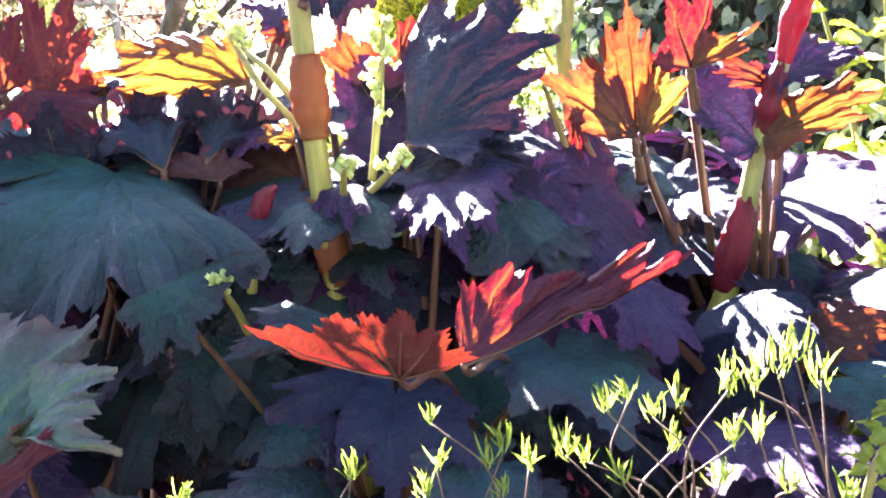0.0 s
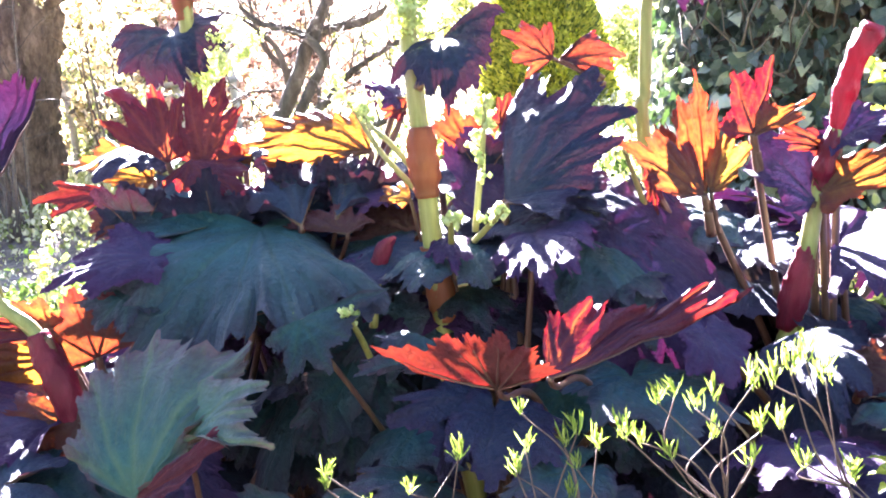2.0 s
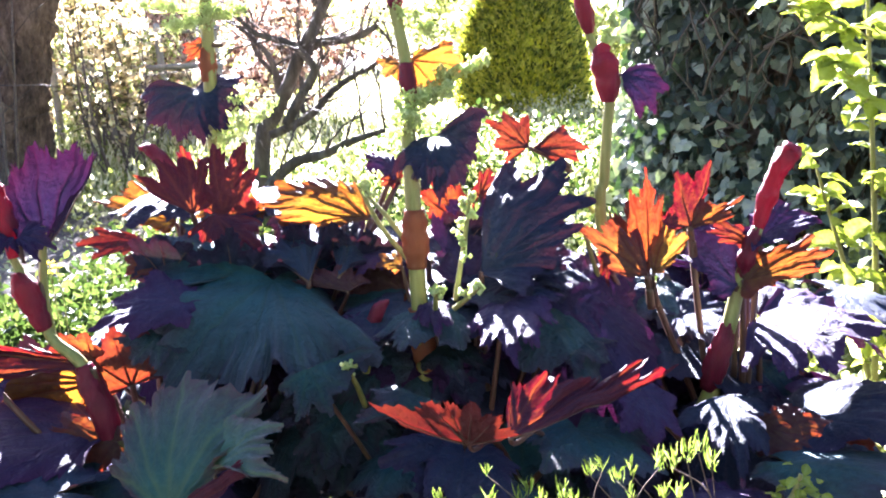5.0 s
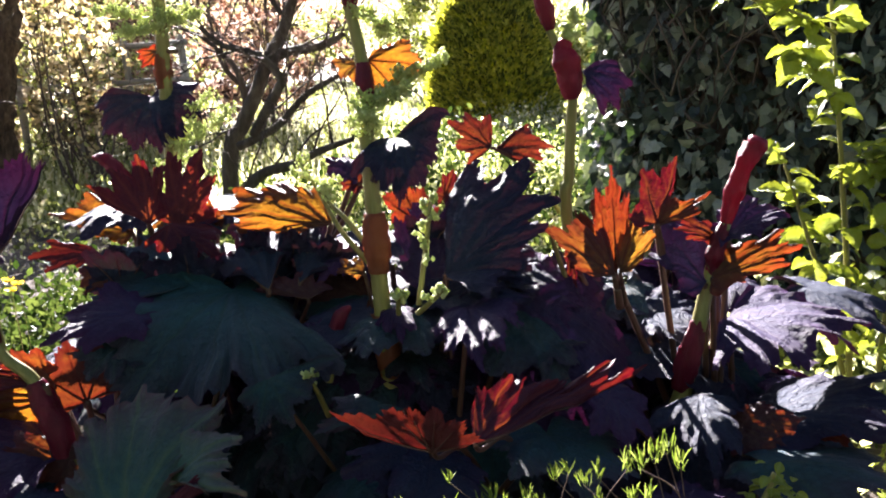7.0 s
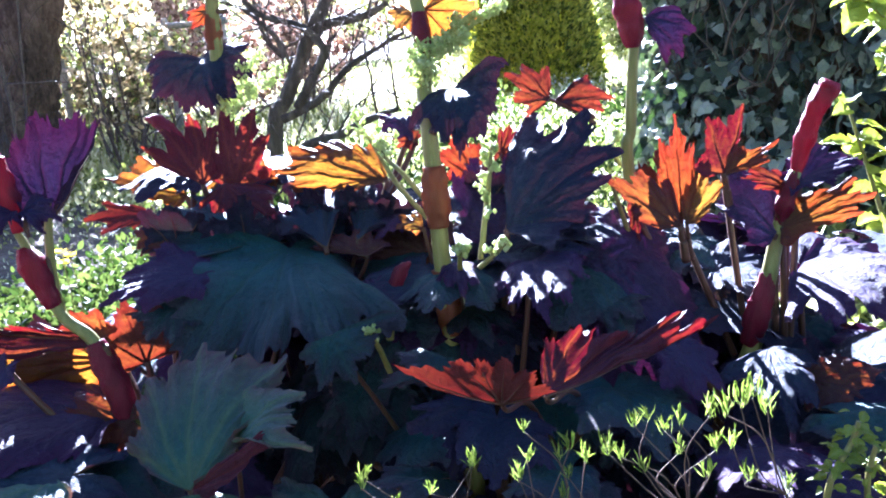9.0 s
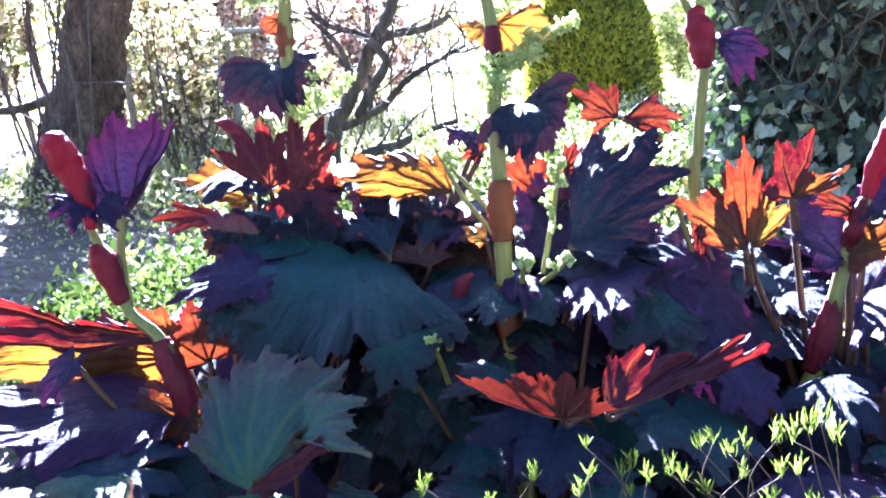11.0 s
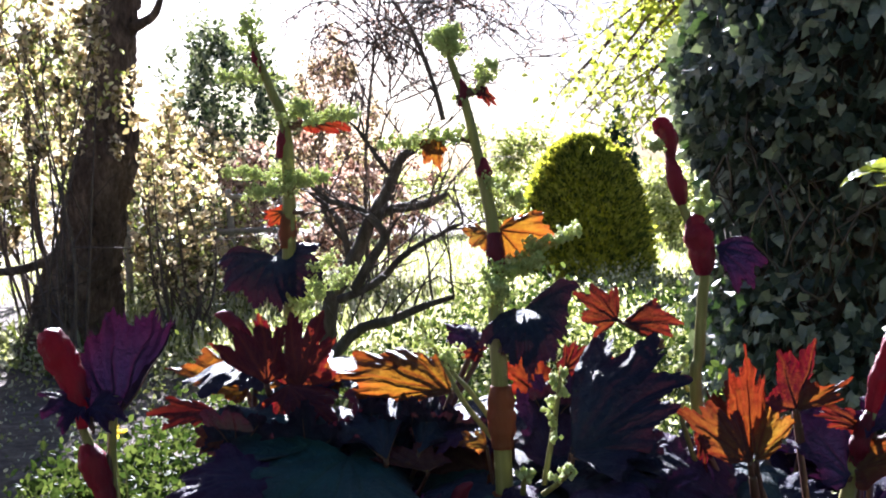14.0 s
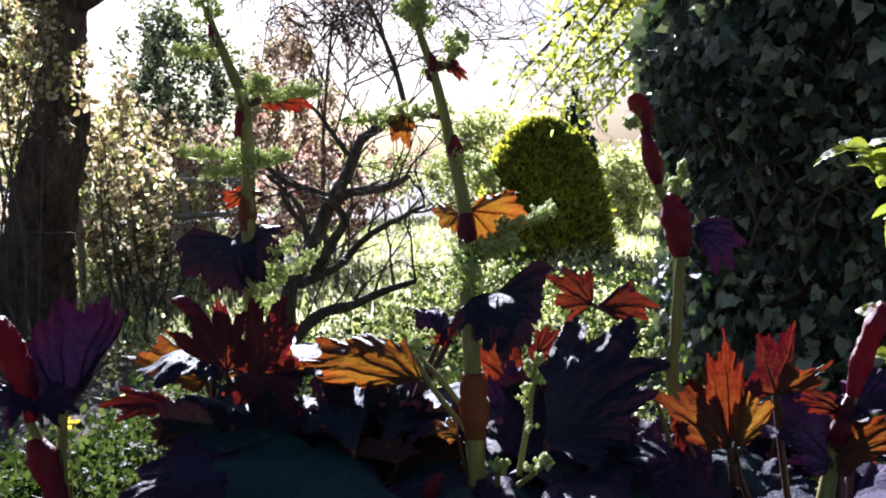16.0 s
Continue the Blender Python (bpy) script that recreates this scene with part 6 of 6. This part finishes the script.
def hanging_tree():
    """A tree behind the ivy whose leafy limbs reach over the view."""
    top = thing("spring_tree", (1.5, 9.5, 0), "tree with yellow-green spring leaves on drooping limbs", "tree")
    rng = np.random.default_rng(51)
    part("trunk", *tube(smooth_line([(1.5, 9.5, -0.05), (1.45, 9.5, 2.0), (1.3, 9.5, 4.2)], 6), [0.16, 0.12, 0.08], 10, 0.05), BARK, top)
    for i in range(18):
        a = np.array((1.35, 9.5, rng.uniform(2.2, 4.0)))
        e = np.array((rng.uniform(-1.0, 0.35), 9.5 + rng.uniform(-0.5, 0.8), rng.uniform(1.7, 3.5)))
        line = smooth_line([a, a * 0.5 + e * 0.5 + (0, 0, 0.25), e], 8)
        pieces = [tube(line, [0.03, 0.006], 6)]
        for k in range(4, len(line)):
            twigs(rng, line[k], rng.normal(0, 1, 3) + (-0.5, 0, -0.2), 0.28, 0.006, 1, pieces)
        limb = part("limb", *merge(pieces), BARK, top)
        p = np.array(line)[rng.integers(5, len(line), 170)] + rng.normal(0, 0.15, (170, 3))
        v, f = scatter(p, rng.normal(0, 1, (170, 3)) + (0, 0, -0.5), rng.uniform(0.05, 0.10, 170), "oval", rng)
        tagged(part("leaf_spray", v, f, FRESH, limb, smooth=False), kind="stuff")


hanging_tree()

# weathered rail fence behind the shrubs
def rail_fence():
    top = thing("rail_fence", (-5.2, 10.4, 0), "weathered grey wooden post and rail fence", "fence")
    rng = np.random.default_rng(66)
    for k in range(5):
        x = -6.5 + 0.64 * k
        v, f = tube([(x, 10.4, -0.05), (x + 0.01, 10.4, 0.7), (x - 0.01, 10.4, 1.42), (x - 0.01, 10.4, 1.45)], [0.045, 0.042, 0.040, 0.02], 9, 0.06, k)
        part("post", v, f, WOOD, top)
    for h in (0.98, 1.36):
        pts = [(-6.8 + 0.42 * k, 10.33 + rng.uniform(-0.008, 0.008), h + rng.uniform(-0.012, 0.012)) for k in range(8)]
        part("rail", *tube(pts, [0.034, 0.03], 8, 0.06, int(h * 10)), WOOD, top)


rail_fence()

# bare twiggy tree high in the background
def bare_tree():
    top = thing("bare_tree", (-3.5, 12.0, 0), "bare tree with fine hanging twigs and small buds", "tree")
    rng = np.random.default_rng(61)
    part("trunk", *tube(smooth_line([(-3.5, 12.0, -0.05), (-3.45, 12, 1.8), (-3.2, 12, 3.6), (-2.9, 12, 5.2)], 6), [0.03, 0.018, 0.014], 9, 0.06), BRANCH, top)
    for i in range(34):
        start = np.array((-3.2 + rng.uniform(-0.5, 0.6), 12 + rng.normal(0, 0.2), rng.uniform(2.3, 4.0)))
        end = np.array((-4.7 + 3.9 * (i + rng.uniform(0, 1)) / 34, 12 + rng.normal(0, 0.4), rng.uniform(2.5, 4.3)))
        bow = start * 0.45 + end * 0.55 + np.array((rng.normal(0, 0.1), 0, rng.uniform(0.1, 0.5)))
        line = smooth_line([start, bow, end], 9)
        pieces, buds = [tube(line, [0.013, 0.006], 5)], []
        for k in range(7, len(line)):
            p, way = np.array(line[k]), rng.normal(0, 0.6, 3) + (0.15, 0, -0.35)
            for depth in range(2):
                pts = [p]
                for _ in range(7):
                    way = way / np.linalg.norm(way) + rng.normal(0, 0.35, 3)
                    pts.append(pts[-1] + way / np.linalg.norm(way) * rng.uniform(0.04, 0.09))
                    buds.append(pts[-1])
                pieces.append(tube(pts, [0.007 - 0.002 * depth, 0.0035], 4))
                p, way = pts[rng.integers(1, 4)], rng.normal(0, 0.7, 3)
        limb = part("limb", *merge(pieces), BRANCH, top)
        q = np.array(buds)
        v, f = scatter(q, rng.normal(0, 1, q.shape) + (0, 0, 0.3), rng.uniform(0.02, 0.045, len(q)), "oval", rng, 0.7)
        tagged(part("bud_spray", v, f, ROSY, limb, smooth=False), kind="stuff")
    return top

bare_tree()


# ---- low planting and ground cover ----
def cover(name, label, category, box, count, size, mat, seed, height=0.2, shape="oval", clump=0.25, hubs=120, up=0.5):
    rng = np.random.default_rng(seed)
    x0, x1, y0, y1 = box
    c = np.stack([rng.uniform(x0, x1, hubs), rng.uniform(y0, y1, hubs)], 1)
    tall = rng.uniform(0.4, 1.2, hubs) * height
    k = rng.integers(0, hubs, count)
    q = c[k] + rng.normal(0, clump, (count, 2))
    d = np.linalg.norm(q - c[k], axis=1) / clump
    z = np.maximum(0.01, tall[k] * np.exp(-d * d * 0.35) * rng.uniform(0.35, 1.05, count))
    p = np.column_stack([q, z])
    w = rng.normal(0, 0.6, (count, 3)) + (0, 0, up)
    v, f = scatter(p, w, rng.uniform(0.6, 1.3, count) * size, shape, rng)
    return tagged(part(name, v, f, mat, smooth=False), label, category, kind="stuff")


cover("ground_cover", "dense bright green leafy ground cover in sun", "ground cover", (-6.5, 1.5, 6.4, 13.0), 32000, 0.05, GRASSY, 71, 0.34, hubs=420, clump=0.3)
cover("ground_cover", "pale flowering ground cover in sun", "ground cover", (-1.6, 1.5, 4.2, 8.5), 18000, 0.034, SPRING, 72, 0.5, hubs=160, clump=0.28)
cover("ground_cover", "low silvery ground cover under branches", "ground cover", (-1.05, 0.5, 3.2, 5.6), 9500, 0.03, SILVER, 73, 0.34, hubs=110, clump=0.24)
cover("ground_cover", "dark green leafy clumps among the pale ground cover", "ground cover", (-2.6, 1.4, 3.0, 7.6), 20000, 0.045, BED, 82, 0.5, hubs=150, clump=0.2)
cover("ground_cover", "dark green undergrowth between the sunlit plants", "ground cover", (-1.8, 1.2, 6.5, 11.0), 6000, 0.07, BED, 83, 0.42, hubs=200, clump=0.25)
cover("grass_tufts", "long sunlit grass blades", "grass", (-6.0, -2.0, 7.5, 12.0), 3000, 0.28, GRASSY, 74, 0.03, "blade", 0.3, 160, 2.0)
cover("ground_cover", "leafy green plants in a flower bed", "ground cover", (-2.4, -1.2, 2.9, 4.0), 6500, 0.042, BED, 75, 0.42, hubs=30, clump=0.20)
cover("ground_cover", "sparse seedlings and leaf litter on soil", "ground cover", (-5.5, -1.5, 3.0, 6.5), 2500, 0.03, GRASSY, 76, 0.08, hubs=70, clump=0.25)
cover("ground_cover", "green undergrowth beneath the shrubs", "ground cover", (0.2, 2.6, 2.2, 3.6), 5000, 0.05, SPRING, 77, 0.5, hubs=30, clump=0.2)
def yellow_flower(place, seed):
    """A small five-petalled flower on a thin stem."""
    rng = np.random.default_rng(seed)
    top = thing("yellow_flower", (place[0], place[1], 0), "small yellow flower on a thin green stem", "flower", "yellow flowers")
    part("stem", *tube(smooth_line([(place[0], place[1], 0), (place[0] + 0.01, place[1], place[2] * 0.6), place], 4), [0.002, 0.0015], 5), STEM, top)
    c = np.array(place)
    for k in range(6):
        a = k * math.pi / 3
        v, f = scatter([c], [np.array((math.cos(a), math.sin(a), 0.45))], [0.028], "oval", rng, 1.1)
        part("petal", v, f, YELLOW, top)
    return top


for k, q in enumerate(((-1.843, 3.100, 0.561), (-1.936, 3.200, 0.511), (-1.816, 3.000, 0.599))):
    yellow_flower(q, 900 + k)
cover("lawn_grass", "sunlit pale green lawn far off", "grass", (-14, 9, 12.5, 26), 30000, 0.16, SPRING, 78, 0.04, "blade", 0.8, 300, 1.2)
shrub("far_hedge", "bright leafy hedge far off", "hedge", (-9.0, 27.0, 0), 2.2, 4.5, SPRING, 5000, 0.16, 79, 5, bare=0.0, clumps=80, clump=0.25)
shrub("far_hedge", "bright leafy hedge far off", "hedge", (0.5, 29.0, 0), 1.8, 4.5, SPRING, 7000, 0.16, 80, 5, bare=0.0, clumps=80, clump=0.25)
shrub("far_hedge", "bright leafy hedge far off", "hedge", (9.0, 27.0, 0), 3.2, 4.5, GRASSY, 6000, 0.16, 81, 5, bare=0.0, clumps=80, clump=0.25)


# ---- tall unseen hedge, added behind the viewer to block sky light ----
def sky_blocking_hedge():
    rng = np.random.default_rng(91)
    n, m = 40, 14
    verts = []
    for j in range(m):
        for i in range(n):
            a = math.pi * (1.02 + 0.96 * i / (n - 1))
            r = 5.0 + 0.35 * noise.noise((i * 0.6, j * 0.7, 5)) + 0.15 * rng.uniform(-1, 1)
            verts.append((r * math.cos(a) * 1.3, 0.6 + r * math.sin(a), 8.5 * j / (m - 1) + 0.25 * noise.noise((i * 0.5, 9, j))))
    faces = [(j * n + i, j * n + i + 1, (j + 1) * n + i + 1, (j + 1) * n + i) for j in range(m - 1) for i in range(n - 1)]
    tagged(part("backdrop_hedge", verts, faces, DARK_CONIFER), "tall dark unseen hedge added to block sky light", "hedge", kind="structure")


sky_blocking_hedge()
